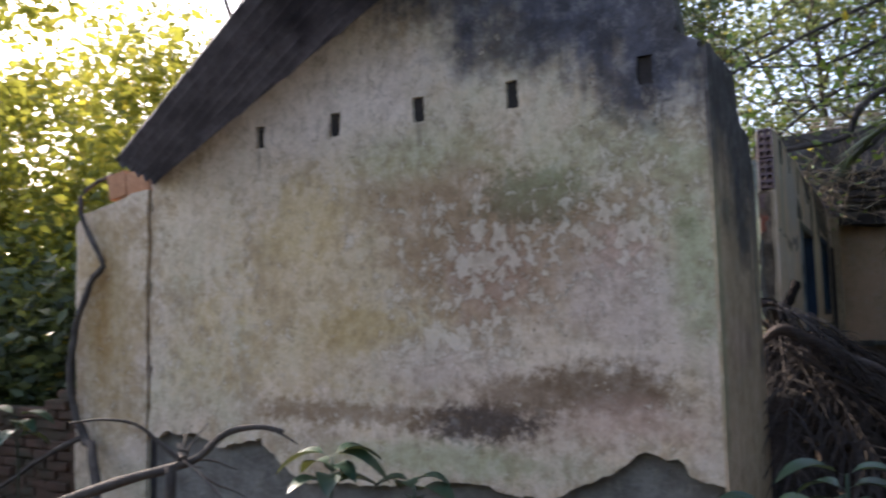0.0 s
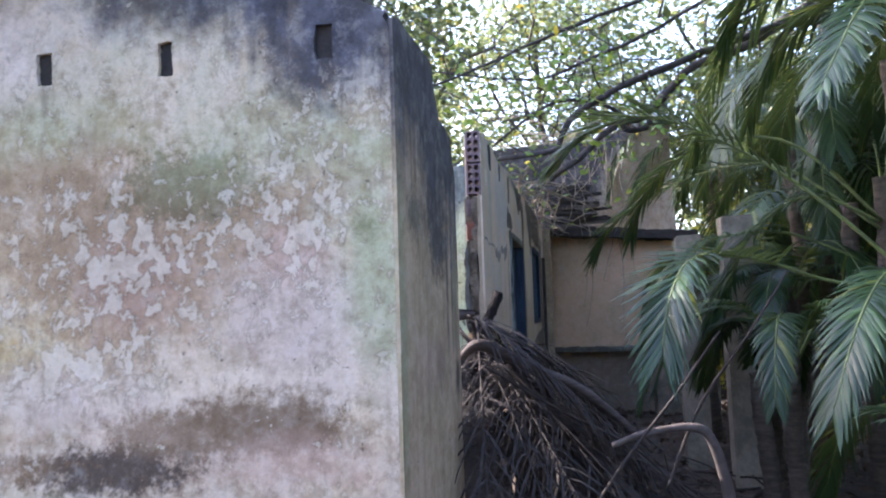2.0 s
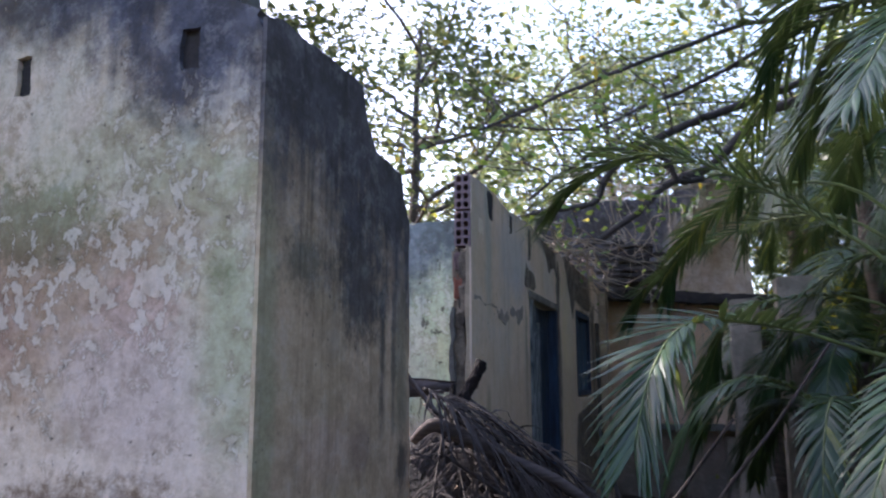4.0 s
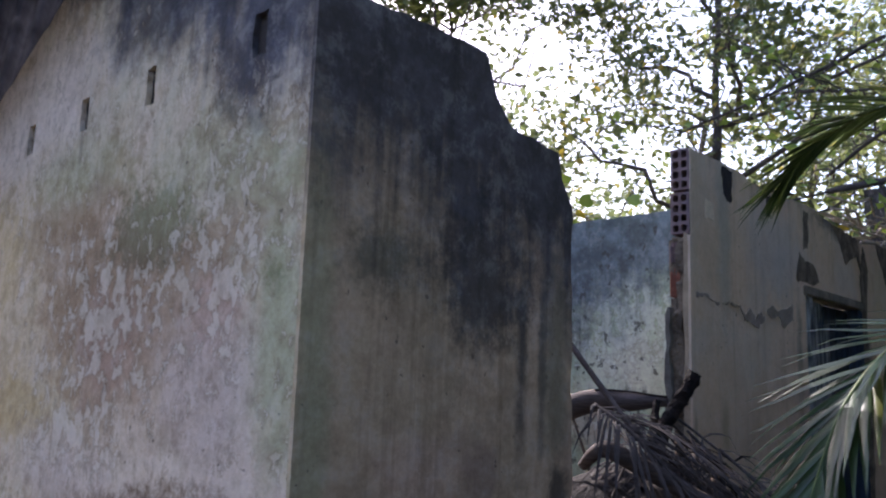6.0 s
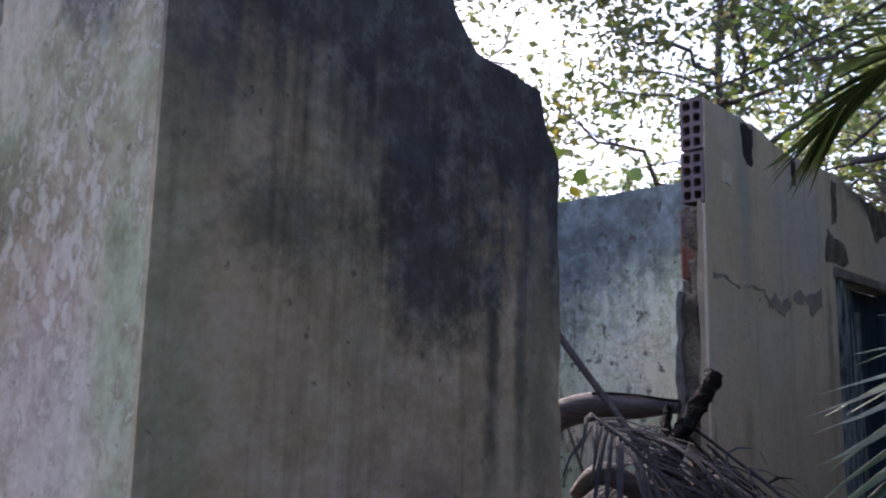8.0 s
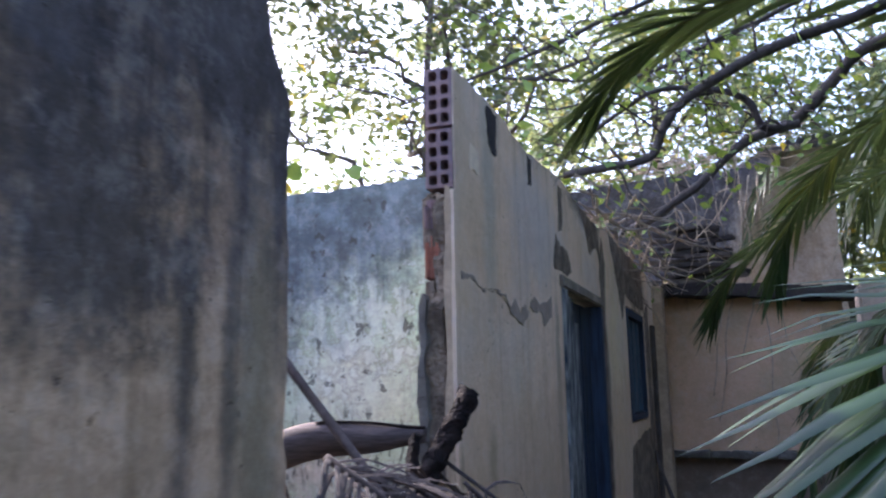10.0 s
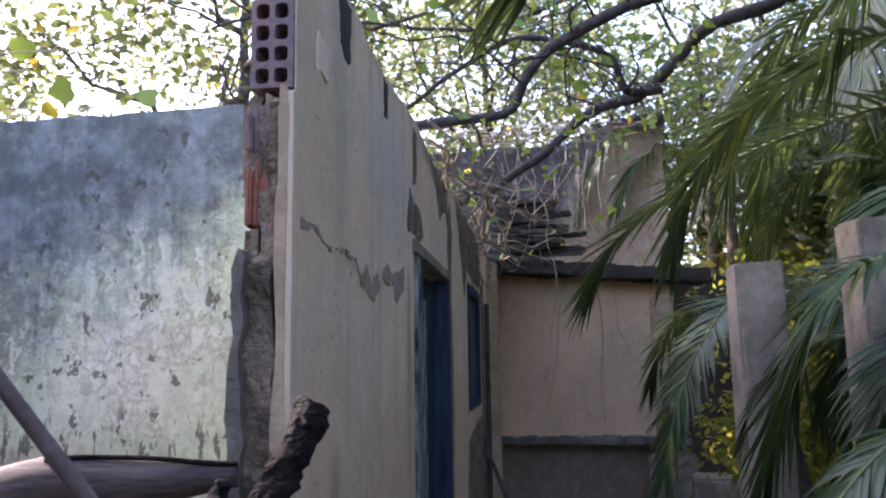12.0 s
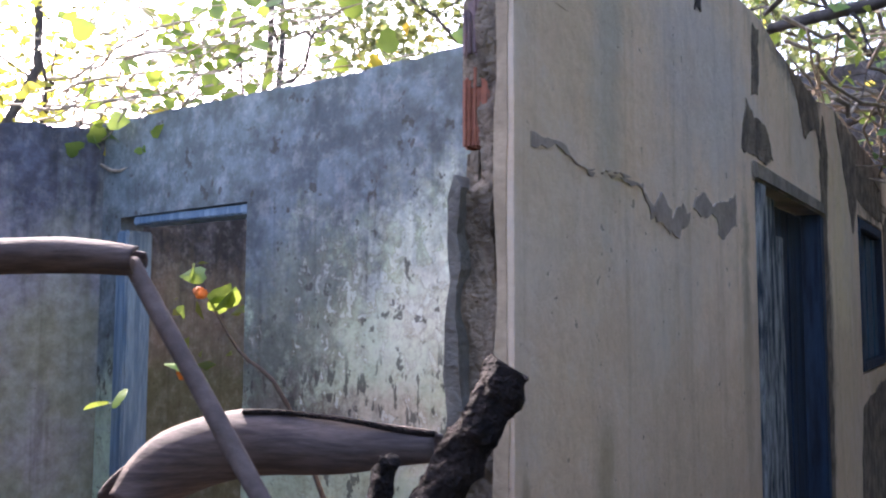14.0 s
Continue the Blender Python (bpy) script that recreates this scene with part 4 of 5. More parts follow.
for i in range(n_board):
    wide = (WIN[1] - WIN[0] - 0.15) / n_board
    a = WIN[0] + 0.075 + wide * i
    bm = bmesh.new()
    box(bm, (XF - 0.062 + 0.004 * (i % 2), a + 0.003, WIN[2] + 0.062), (XF - 0.036 + 0.006 * (i % 2), a + wide - 0.003, WIN[3] - 0.072), 0.004, 0.003)
    under(part("shutter_board", bm, M_SHUTTER), w1)
for z in (WIN[2] + 0.16, WIN[3] - 0.2):
    bm = bmesh.new()
    box(bm, (XF - 0.085, WIN[0] + 0.08, z), (XF - 0.064, WIN[1] - 0.08, z + 0.06), 0.004)
    under(part("batten", bm, M_BLUE), w1)

d2 = empty("door_2", (-3.1, BW, 0), "pale blue door frame left in the mint wall", "door frame", kind="structure")
for nm, lo, hi in (("jamb", (-3.598, BW - 0.02, 0.02), (-3.50, BW + 0.12, 2.05)), ("lintel", (-3.50, BW + 0.006, 2.075), (-2.66, BW + 0.12, 2.122))):
    bm = bmesh.new()
    box(bm, lo, hi, 0.008, 0.006)
    under(part(nm, bm, M_BLUE_LIGHT), d2)

# two bare clay blocks on the wall end under the eave
for x, w, rz in ((-4.36, 0.17, 6), (-4.18, 0.21, -4)):
    bm = bmesh.new()
    box(bm, (x, YG + 0.03, 2.235), (x + w, YG + 0.2, 2.40), 0.006, 0.004, Matrix.Translation((x, YG, 2.2)) @ pose(0, 0, 0, 0, -9, rz * 0.3) @ Matrix.Translation((-x, -YG, -2.2)))
    tagged(part("clay_block", bm, rough_stuff("bare_clay", (0.50, 0.26, 0.14), (0.42, 0.20, 0.10), 9)), "bare orange clay block on the wall end", "brick", "clay blocks under the eave")

# cracked and lost patches of the facade's last paint coat, a painted sun spot, black gap plates
for name, pts in (("plaster_scar", [(5.99, 1.865), (6.03, 1.925), (6.09, 1.87), (6.17, 1.915), (6.22, 1.90), (6.17, 1.855), (6.14, 1.83), (6.08, 1.835)]),
                  ("plaster_scar", [(6.25, 1.915), (6.32, 1.96), (6.42, 1.94), (6.62, 1.995), (6.61, 1.90), (6.50, 1.855), (6.45, 1.865), (6.44, 1.905), (6.36, 1.90)]),
                  ("plaster_crack", [(5.44, 1.95), (5.55, 1.95), (5.67, 1.918), (5.80, 1.935), (5.92, 1.93), (6.0, 1.875), (5.985, 1.865), (5.915, 1.917), (5.80, 1.926), (5.67, 1.908), (5.55, 1.938), (5.44, 1.925)]),
                  ("lost_plaster", [(6.70, 2.14), (6.76, 2.30), (6.84, 2.26), (6.98, 2.26), (7.08, 2.16), (6.95, 2.135)]),
                  ("lost_plaster", [(6.82, 2.32), (6.86, 2.56), (6.93, 2.56), (6.90, 2.34)]),
                  ("lost_plaster", [(7.35, 2.56), (7.9, 2.53), (7.95, 2.3), (7.85, 2.42), (7.6, 2.34), (7.5, 2.46)]),
                  # pale plate painted as a small spot of direct sun
                  ("sun_patch", [(5.546, 2.303), (5.636, 2.298), (5.641, 2.378), (5.551, 2.388)]),
                  # black plates on the wall face paint the dark of the gaps
                  ("block_gap", [(5.74, 2.58), (5.86, 2.58), (5.85, 2.44), (5.80, 2.42), (5.75, 2.45)]),
                  ("block_gap", [(6.28, 2.55), (6.34, 2.55), (6.34, 2.43), (6.29, 2.42)]),
                  ("lost_plaster", [(7.92, 2.30), (7.94, 0.3), (8.06, 0.3), (8.02, 0.9), (8.05, 1.5), (8.03, 2.0), (8.10, 2.35), (8.0, 2.5)]),
                  ("lost_plaster", [(8.72, 0.2), (8.78, 0.9), (8.90, 1.18), (9.4, 1.24), (9.95, 1.26), (10.1, 0.9), (10.0, 0.2)]),
                  ("lost_plaster", [(9.95, 2.2), (10.22, 2.3), (10.25, 0.4), (10.12, 0.4), (9.98, 1.3)]),
                  ("lost_plaster", [(8.3, 2.58), (9.9, 2.55), (9.95, 2.2), (9.4, 2.22), (8.9, 2.25), (8.75, 2.05), (8.55, 2.3)])):
    part(name, slab(ragged(pts, 0.013, 0.022), [], "x", XF + 0.003, -0.006), M_DARKHOLE if name == "block_gap" else M_MORTAR if name == "lost_plaster" else M_SUN_SPOT if name == "sun_patch" else M_SCAR, facade_far, "bare grey-brown fallen plaster; also black gap plates, one painted sun spot")

# ---- low brick wall ----
brick_bm = bmesh.new()
box(brick_bm, (0, 0, 0), (0.225, 0.11, 0.058), 0.006, 0.006)
brick_me = bpy.data.meshes.new("brick")
brick_bm.to_mesh(brick_me)
brick_bm.free()
brick_me.materials.append(M_EARTHWALL)
rng = np.random.default_rng(5)
for c in range(15):
    for i in range(9):
        x = -6.75 + i * 0.237 + (0.118 if c % 2 else 0) + rng.normal() * 0.006
        if x > -4.88 or c > 12 + 2 * noise.noise((x, 1, 0)) + (1 if x > -5.2 else 0):
            continue
        b_ob = new("brick", brick_me)
        b_ob.parent = low_wall
        b_ob.matrix_parent_inverse = Matrix.Translation(low_wall.location).inverted()
        b_ob.matrix_basis = pose(x, 3.42 + rng.normal() * 0.008, 0.06 + c * 0.068, rng.normal(), rng.normal(), rng.normal() * 1.5)
bm = bmesh.new()
box(bm, (-6.8, 3.44, -0.1), (-4.69, 3.53, 0.80), 0.01, 0.01)
under(part("mortar_core", bm, M_EARTHWALL), low_wall)


# ---- plants ----
def tree(name, label, base, height, spread, n_limbs, n_leaves, leaf_size, leaf_mat, seed, radius=0.12, crown_from=0.35, lean=(0, 0), clump=0.30, low_z=0.15, gather=4.0):
    """A tapered crooked trunk, limbs that fork into twigs, and a loose crown of separate leaves in clumps."""
    rg = np.random.default_rng(seed)
    x, y = base
    root = Vector((x, y, ground_height(x, y) - 0.1))
    t = empty(name, root, label, "tree" if height > 3.5 else "bush")
    top = root + Vector((lean[0], lean[1], height * 0.8))
    trunk = crooked(root, top, 14, 0.35, seed)
    tubes("trunk", [(trunk, radius, radius * 0.25)], M_BARK, t, sides=9)
    ends, twigs = [], []
    for i in range(n_limbs):
        f = crown_from + (1 - crown_from) * (i + rg.random()) / n_limbs
        a = trunk[min(13, int(f * 14))]
        ang = i * 2.4 + rg.random()
        reach = spread * (1.1 - 0.5 * f) * (0.7 + 0.6 * rg.random())
        b_ = a + Vector((math.cos(ang) * reach, math.sin(ang) * reach, height * (0.10 + 0.22 * rg.random())))
        limb = crooked(a, b_, 8, reach * 0.3, seed + i)
        tubes("limb", [(limb, radius * (0.55 - 0.3 * f), radius * 0.07)], M_BARK, t, sides=6)
        for j in range(5):
            s = limb[3 + j]
            e = s + Vector(rg.normal(size=3)) * reach * 0.38
            tw = crooked(s, e, 5, reach * 0.12, seed + i * 7 + j)
            twigs.append((tw, radius * 0.09, radius * 0.02))
            ends += [tw[2], tw[3], tw[4], tw[5]]
    tubes("twig_tangle", twigs, M_BARK, t, sides=4, gnarl=0)["kind"] = "stuff"
    share = rg.random(len(ends)) ** gather
    pick = rg.choice(len(ends), n_leaves, p=share / share.sum())
    c = np.array([tuple(e) for e in ends])[pick] + rg.normal(size=(n_leaves, 3)) * clump * np.array([1, 1, 0.75])
    c = c[c[:, 2] > low_z]
    under(link("crown", leaf_mesh("crown", c, leaf_size, rg), leaf_mat), t)["kind"] = "stuff"
    return t


trees = [("tall tree with thin dark leafy crown behind the ruin", (-3.2, 11.5), 8.2, 2.6, 13, 8500, 0.105, M_LEAF),
         ("tall tree with open crown over the roofless room", (-6.4, 10.2), 7.6, 2.6, 11, 1300, 0.11, M_LEAF),
         ("tree with fine olive leaves behind the upper wall", (-0.6, 14.5), 8.4, 3.0, 14, 15000, 0.10, M_LEAF_COOL),
         ("slender tree with pale leaves behind the porch", (2.2, 15.0), 8.0, 2.8, 14, 16000, 0.10, M_LEAF_COOL),
         ("dark leafy tree beside the porch", (4.4, 11.5), 7.0, 2.4, 10, 9000, 0.13, M_LEAF),
         ("tree with yellowing leaves beyond the gable", (-9.5, 9.5), 7.0, 2.6, 11, 1000, 0.14, M_LEAF_SUN),
         ("tree with a loose crown far behind the ruin", (-9.5, 16.0), 9.0, 3.4, 12, 2500, 0.17, M_LEAF_COOL),
         ("tall tree far behind the roofless room", (-4.5, 18.5), 9.5, 3.4, 12, 5000, 0.17, M_LEAF_COOL),
         ("leafy tree near the path", (6.2, 6.4), 6.5, 2.2, 9, 8000, 0.14, M_LEAF),
         # the next four are added on the right to darken the palms below
         ("broad dark tree added to shade the palms", (5.6, 4.0), 7.0, 2.6, 13, 9000, 0.14, M_LEAF),
         ("broad leafy tree over the porch posts", (5.0, 8.8), 7.5, 2.8, 13, 16000, 0.14, M_LEAF),
         ("leafy tree added to shade the path", (6.5, 0.0), 7.0, 2.6, 12, 7000, 0.16, M_LEAF),
         ("tall leafy tree added for shade over the palms", (3.5, 6.3), 8.2, 2.4, 14, 26000, 0.15, M_LEAF),
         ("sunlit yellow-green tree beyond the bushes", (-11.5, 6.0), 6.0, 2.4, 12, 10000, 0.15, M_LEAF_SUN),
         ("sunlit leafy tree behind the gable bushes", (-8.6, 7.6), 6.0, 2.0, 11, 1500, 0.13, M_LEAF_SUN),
         # two sun blockers: added trees whose crowns stay above the view
         ("very tall added tree whose unseen crown keeps the sun off the palms", (-7.9, 8.2), 12.0, 3.0, 13, 15000, 0.16, M_LEAF),
         ("very tall added tree whose unseen crown blocks the sun", (-7.4, 11.0), 12.0, 3.0, 13, 15000, 0.16, M_LEAF),
         ("dark leafy tree behind the porch doorway", (3.05, 13.9), 5.5, 1.6, 14, 9000, 0.11, M_LEAF_COOL),
         ("leafy tree behind the walker", (2.0, -6.0), 7.0, 2.8, 9, 8000, 0.17, M_LEAF)]
for i, (label, base, h, sp, nl, n, ls, mt) in enumerate(trees):
    tree("tree", label, base, h, sp, nl, n, ls, mt, 20 + i, lean=(0.4 * math.sin(i * 2), 0.3 * math.cos(i * 3)), low_z=6.9 if h == 12.0 else 4.3 if "over the palms" in label else 0.15, crown_from=0.62 if h == 12.0 else 0.6 if "over the palms" in label else 0.35, radius=0.065 if base[0] < -6 else 0.12, **({"clump": 0.45, "gather": 1.5} if base[0] > -1 else {}))
bushes = [("leafy bush behind the walker", (-2.5, -3.6), 2.4, 1.3, 10, 6000, 0.11, M_LEAF),
          ("dark leafy bush beside the path", (3.6, -1.8), 2.6, 1.4, 10, 7000, 0.11, M_LEAF),
          ("shady bush at the edge of the clearing", (4.4, 2.6), 2.2, 1.2, 10, 7000, 0.11, M_LEAF),
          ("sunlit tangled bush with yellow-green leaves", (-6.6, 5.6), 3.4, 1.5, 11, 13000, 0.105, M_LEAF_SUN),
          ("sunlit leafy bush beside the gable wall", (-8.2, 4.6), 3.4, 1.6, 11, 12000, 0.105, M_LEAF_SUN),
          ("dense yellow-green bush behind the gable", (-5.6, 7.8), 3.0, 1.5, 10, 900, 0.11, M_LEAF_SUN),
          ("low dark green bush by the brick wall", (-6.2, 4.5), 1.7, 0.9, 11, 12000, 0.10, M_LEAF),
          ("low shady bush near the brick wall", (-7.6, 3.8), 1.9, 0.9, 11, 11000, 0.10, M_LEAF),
          # the next two get their sunlit look from the leaf colour
          ("yellow-green bush among the palms, sunlight painted in its leaves", (2.15, 10.7), 2.0, 0.8, 10, 5000, 0.085, M_LEAF_SUN),
          ("yellow bush beyond the porch, sunlight painted in its leaves", (3.4, 13.4), 3.2, 1.3, 11, 8000, 0.10, M_LEAF_SUN),
          ("leafy bush behind the back wall", (-3.0, 9.9), 3.2, 1.4, 9, 900, 0.10, M_LEAF_SUN)]
for i, (label, base, h, sp, nl, n, ls, mt) in enumerate(bushes):
    tree("bush", label, base, h, sp, nl, n, ls, mt, 60 + i, 0.035, 0.15, clump=0.30)

# far woods all round, and their undergrowth
rng = np.random.default_rng(9)
for nm, n_clump, per, r0, r1, z0, z1, rad, size, mt, label in (("far_woods", 330, 260, 18, 38, 0.5, 6.5, 1.5, 0.26, M_LEAF_COOL, "far woods of mixed green trees"),
                                                               ("undergrowth", 330, 260, 12.5, 20, 0.0, 2.6, 0.9, 0.20, M_LEAF, "dark green undergrowth round the ruin")):
    ang, r = rng.random(n_clump) * math.tau, r0 + (r1 - r0) * rng.random(n_clump)
    cc = np.stack([-1 + np.cos(ang) * r, 4 + np.sin(ang) * r, z0 + (z1 - z0) * rng.random(n_clump) ** 1.15], 1)
    pts = np.repeat(cc, per, 0) + rng.normal(size=(n_clump * per, 3)) * rad * np.array([1, 1, 0.7])
    pts = pts[pts[:, 2] > 0.3]
    tagged(link(nm, leaf_mesh(nm, pts, size, rng), mt), label, "woods", kind="stuff")

# the big limbs that reach over the porch
over = empty("leaning_tree", (3.4, 10.6, 0.1), "dark leaning tree with long bare limbs over the porch", "tree")
tubes("trunk", [(spline([(3.4, 10.6, -0.1), (3.3, 10.5, 2.0), (2.9, 10.3, 4.2), (2.5, 10.1, 5.6)], 14), 0.17, 0.09)], M_LIMB, over, sides=9)
limbs = [([(-0.85, 9.94, 2.86), (-0.45, 9.97, 3.02), (-0.09, 10.0, 3.25), (0.31, 10.02, 3.6), (0.71, 10.05, 3.72), (1.21, 10.05, 4.22), (1.9, 10.1, 4.48), (2.6, 10.15, 4.9)], 0.028, 0.065),
         ([(-0.80, 7.95, 2.90), (-0.321, 8.0, 2.97), (-0.196, 8.0, 3.15), (0.035, 8.0, 3.36), (0.43, 8.05, 3.56), (1.2, 8.6, 3.95), (2.0, 9.4, 4.4), (2.75, 10.2, 4.7)], 0.024, 0.042),
         ([(-0.9, 8.3, 3.10), (-0.38, 8.33, 3.46), (0.05, 8.37, 3.51), (0.31, 8.42, 3.40), (0.40, 8.47, 3.2), (0.6, 8.6, 3.25)], 0.012, 0.03),
         ([(-1.6, 9.6, 4.3), (-0.6, 9.5, 4.1), (0.3, 9.5, 4.35), (1.5, 9.9, 5.0), (2.5, 10.1, 5.5)], 0.010, 0.03),
         ([(-1.9, 7.9, 3.5), (-1.1, 8.2, 3.85), (-0.2, 8.6, 4.3), (1.0, 9.3, 4.9), (2.5, 10.1, 5.4)], 0.008, 0.03)]
tw_all, leaf_at = [], []
rng = np.random.default_rng(12)
for i, (pts, r0, r1) in enumerate(limbs):
    path = spline(pts, 34)
    path = [p + noise.noise_vector(p * 3) * 0.03 for p in path]
    tubes("limb", [(path, r0, r1)], M_LIMB, over, sides=8)
    for j in range(1, 33, 2):
        s = path[j]
        e = s + Vector((rng.normal() * 0.45 - 0.25, rng.normal() * 0.45 - 0.1, rng.normal() * 0.28 + 0.12))
        tw = crooked(s, e, 6, 0.2, i * 9 + j)
        tw_all.append((tw, 0.009, 0.003))
        for q in (2, 4):
            e2 = tw[q] + Vector(rng.normal(size=3)) * 0.25
            tw_all.append((crooked(tw[q], e2, 4, 0.08, j), 0.004, 0.0018))
            leaf_at.append(tuple(e2))
tubes("twig_tangle", tw_all, M_LIMB, over, sides=4, gnarl=0)["kind"] = "stuff"
pick = rng.integers(0, len(leaf_at), 800)
under(link("leaves", leaf_mesh("leaves", np.array(leaf_at)[pick] + rng.normal(size=(800, 3)) * 0.17, 0.085, rng), M_VINELEAF), over)["kind"] = "stuff"


# ---- palms ----
def frond(parent, pts, leaflet, material, rib_mat, seed, pairs=44, bare=0.18, droop=0.5, rib=0.011, name="frond", mess=0.0, narrow=1.0, single=False):
    """An arching rib with narrow folded leaflets on both sides."""
    rg = np.random.default_rng(seed)
    path = spline(pts, 30)
    rib_ob = tubes(name, [(path, rib, rib * 0.2)], rib_mat, parent, sides=6, gnarl=0)
    V, Fc = [], []
    for k in range(pairs):
        f = bare + (1 - bare) * k / (pairs - 1) * 0.995
        s = f * 30
        i = min(int(s), 29)
        p = path[i].lerp(path[i + 1], s - i)
        d = (path[min(i + 2, 30)] - path[max(i - 1, 0)]).normalized()
        side = d.cross(Vector((0, 0, 1)))
        side = side.normalized() if side.length > 0.15 else d.cross(Vector((0.3, 1, 0))).normalized()
        up = side.cross(d).normalized()
        u = (f - bare) / (1 - bare)
        size = leaflet * (0.45 + 0.75 * math.sin(math.pi * min(1, 0.18 + 0.72 * u))) * (0.9 + 0.2 * rg.random())
        for sg in (-1, 1):
            way = (side * sg * (0.86 - 0.45 * u) + d * (0.42 + 0.65 * u) + up * (0.25 - 0.2 * u + 0.1 * rg.normal()) + Vector(rg.normal(size=3)) * mess).normalized()
            w = way.cross(up).normalized()
            wide = narrow * max(leaflet, 0.31) * (0.046 + 0.012 * rg.random())
            o = len(V)
            n = 4
            for q in range(n + 1):
                g = q / n
                c = p + way * size * g + Vector((0, 0, -1)) * size * droop * g * g * (0.7 + 0.3 * rg.random())
                ww = wide * (0.45 + 1.1 * g if g < 0.4 else 0.9 * (1.02 - g) / 0.6)
                V += [c + w * ww - up * ww * 0.35, c, c - w * ww - up * ww * 0.35]
            for q in range(n):
                a = o + q * 3
                Fc += [(a, a + 1, a + 4, a + 3), (a + 1, a + 2, a + 5, a + 4)]
            if single:
                link("leaflet", quads("leaflet", [tuple(v) for v in V], Fc), material, rib_ob)
                V, Fc = [], []
    if single:
        return rib_ob
    lf = link("leaflet_fringe", quads("leaflet_fringe", [tuple(v) for v in V], Fc), material, None)
    lf.parent = rib_ob
    lf["kind"] = "stuff"
    return rib_ob


M_RIB = rough_stuff("palm_rib", (0.16, 0.20, 0.06), (0.10, 0.12, 0.05), 12, 0.5)


def palm(label, base, crown_z, n, length, seed, named=(), stems=1, skip=None):
    """Clumping palm: ringed stems and arching feather fronds."""
    rg = np.random.default_rng(seed)
    x, y = base
    t = empty("palm_tree", (x, y, ground_height(x, y)), label, "palm", "palms beside the path")
    for s in range(stems):
        ox, oy = (0.16 * math.cos(s * 2.3), 0.16 * math.sin(s * 2.3)) if s else (0, 0)
        path = crooked((x + ox, y + oy, ground_height(x, y) - 0.1), (x + ox * 1.6, y + oy * 1.6, crown_z - 0.15 * s), 40, 0.08, seed + s)
        v, f = tube_data(path, [0.055 + 0.006 * (i % 4 == 0) for i in range(41)], 9)
        me = bpy.data.meshes.new("stem")
        me.from_pydata([tuple(q) for q in v], [], [tuple(dict.fromkeys(q)) for q in f])
        under(link("stem", me, M_FIBRE, smooth=True), t)
    c = Vector((x, y, crown_z))
    for i in range(n):
        ang = i * 2.39996 + rg.random() * 0.5
        if skip and skip(ang % math.tau):
            continue
        el = 0.2 + 0.9 * rg.random()
        L = length * (0.75 + 0.4 * rg.random())
        h = Vector((math.cos(ang), math.sin(ang), 0))
        pts = [c - Vector((0, 0, 0.15)), c + h * L * 0.25 + Vector((0, 0, L * 0.30 * el)), c + h * L * 0.58 + Vector((0, 0, L * 0.38 * el)), c + h * L * 0.85 + Vector((0, 0, L * (0.25 * el - 0.12))), c + h * L + Vector((0, 0, L * (0.02 * el - 0.30)))]
        frond(t, pts, 0.30 * length / 1.5, M_PALM, M_RIB, seed * 31 + i, 40)
    for j, (pts, lf, *sag) in enumerate(named):
        frond(t, pts, lf, M_PALM, M_RIB, seed * 77 + j, 50, single=True, droop=sag[0] if sag else 0.45, bare=sag[1] if len(sag) > 1 else 0.18)
    return t


palm("green feather palm whose low frond hangs over the path", (1.75, 5.15), 1.75, 9, 1.35, 3, named=(
    ([(1.70, 5.10, 1.55), (1.25, 4.97, 1.58), (0.82, 4.62, 1.69), (0.50, 4.34, 1.70), (0.37, 4.15, 1.545), (0.31, 4.03, 1.31)], 0.27, 0.2, 0.36),
    ([(1.72, 5.2, 1.55), (1.2, 5.2, 2.08), (0.75, 5.2, 2.40), (0.42, 5.2, 2.545), (0.2, 5.2, 2.545), (0.02, 5.2, 2.47), (-0.13, 5.2, 2.34)], 0.32, 0.22),
    ([(1.7, 5.0, 1.5), (1.35, 4.45, 1.62), (1.07, 4.0, 1.45), (0.88, 3.78, 1.10)], 0.20)), skip=lambda a: 2.2 < a < 4.6)
palm("tall dark feather palm whose crown shades the path", (1.95, 5.35), 3.0, 15, 1.35, 21, stems=2, skip=lambda a: 2.5 < a < 4.6, named=(
    ([(1.90, 5.25, 2.85), (1.5, 4.8, 2.98), (1.28, 4.45, 2.80), (1.12, 4.25, 2.56), (1.0, 4.12, 2.36)], 0.19, 0.4, 0.3),
    ([(1.90, 5.35, 2.95), (1.6, 5.6, 3.5), (1.3, 5.8, 3.65), (1.08, 5.95, 3.5), (0.95, 6.05, 3.2)], 0.30, 0.4),
    ([(1.90, 5.3, 2.9), (1.65, 5.1, 3.35), (1.42, 4.9, 3.4), (1.2, 4.75, 3.25)], 0.28, 0.4),
    ([(1.90, 5.35, 2.9), (1.55, 5.4, 3.2), (1.25, 5.45, 3.1), (1.08, 5.45, 2.9)], 0.22, 0.4)))
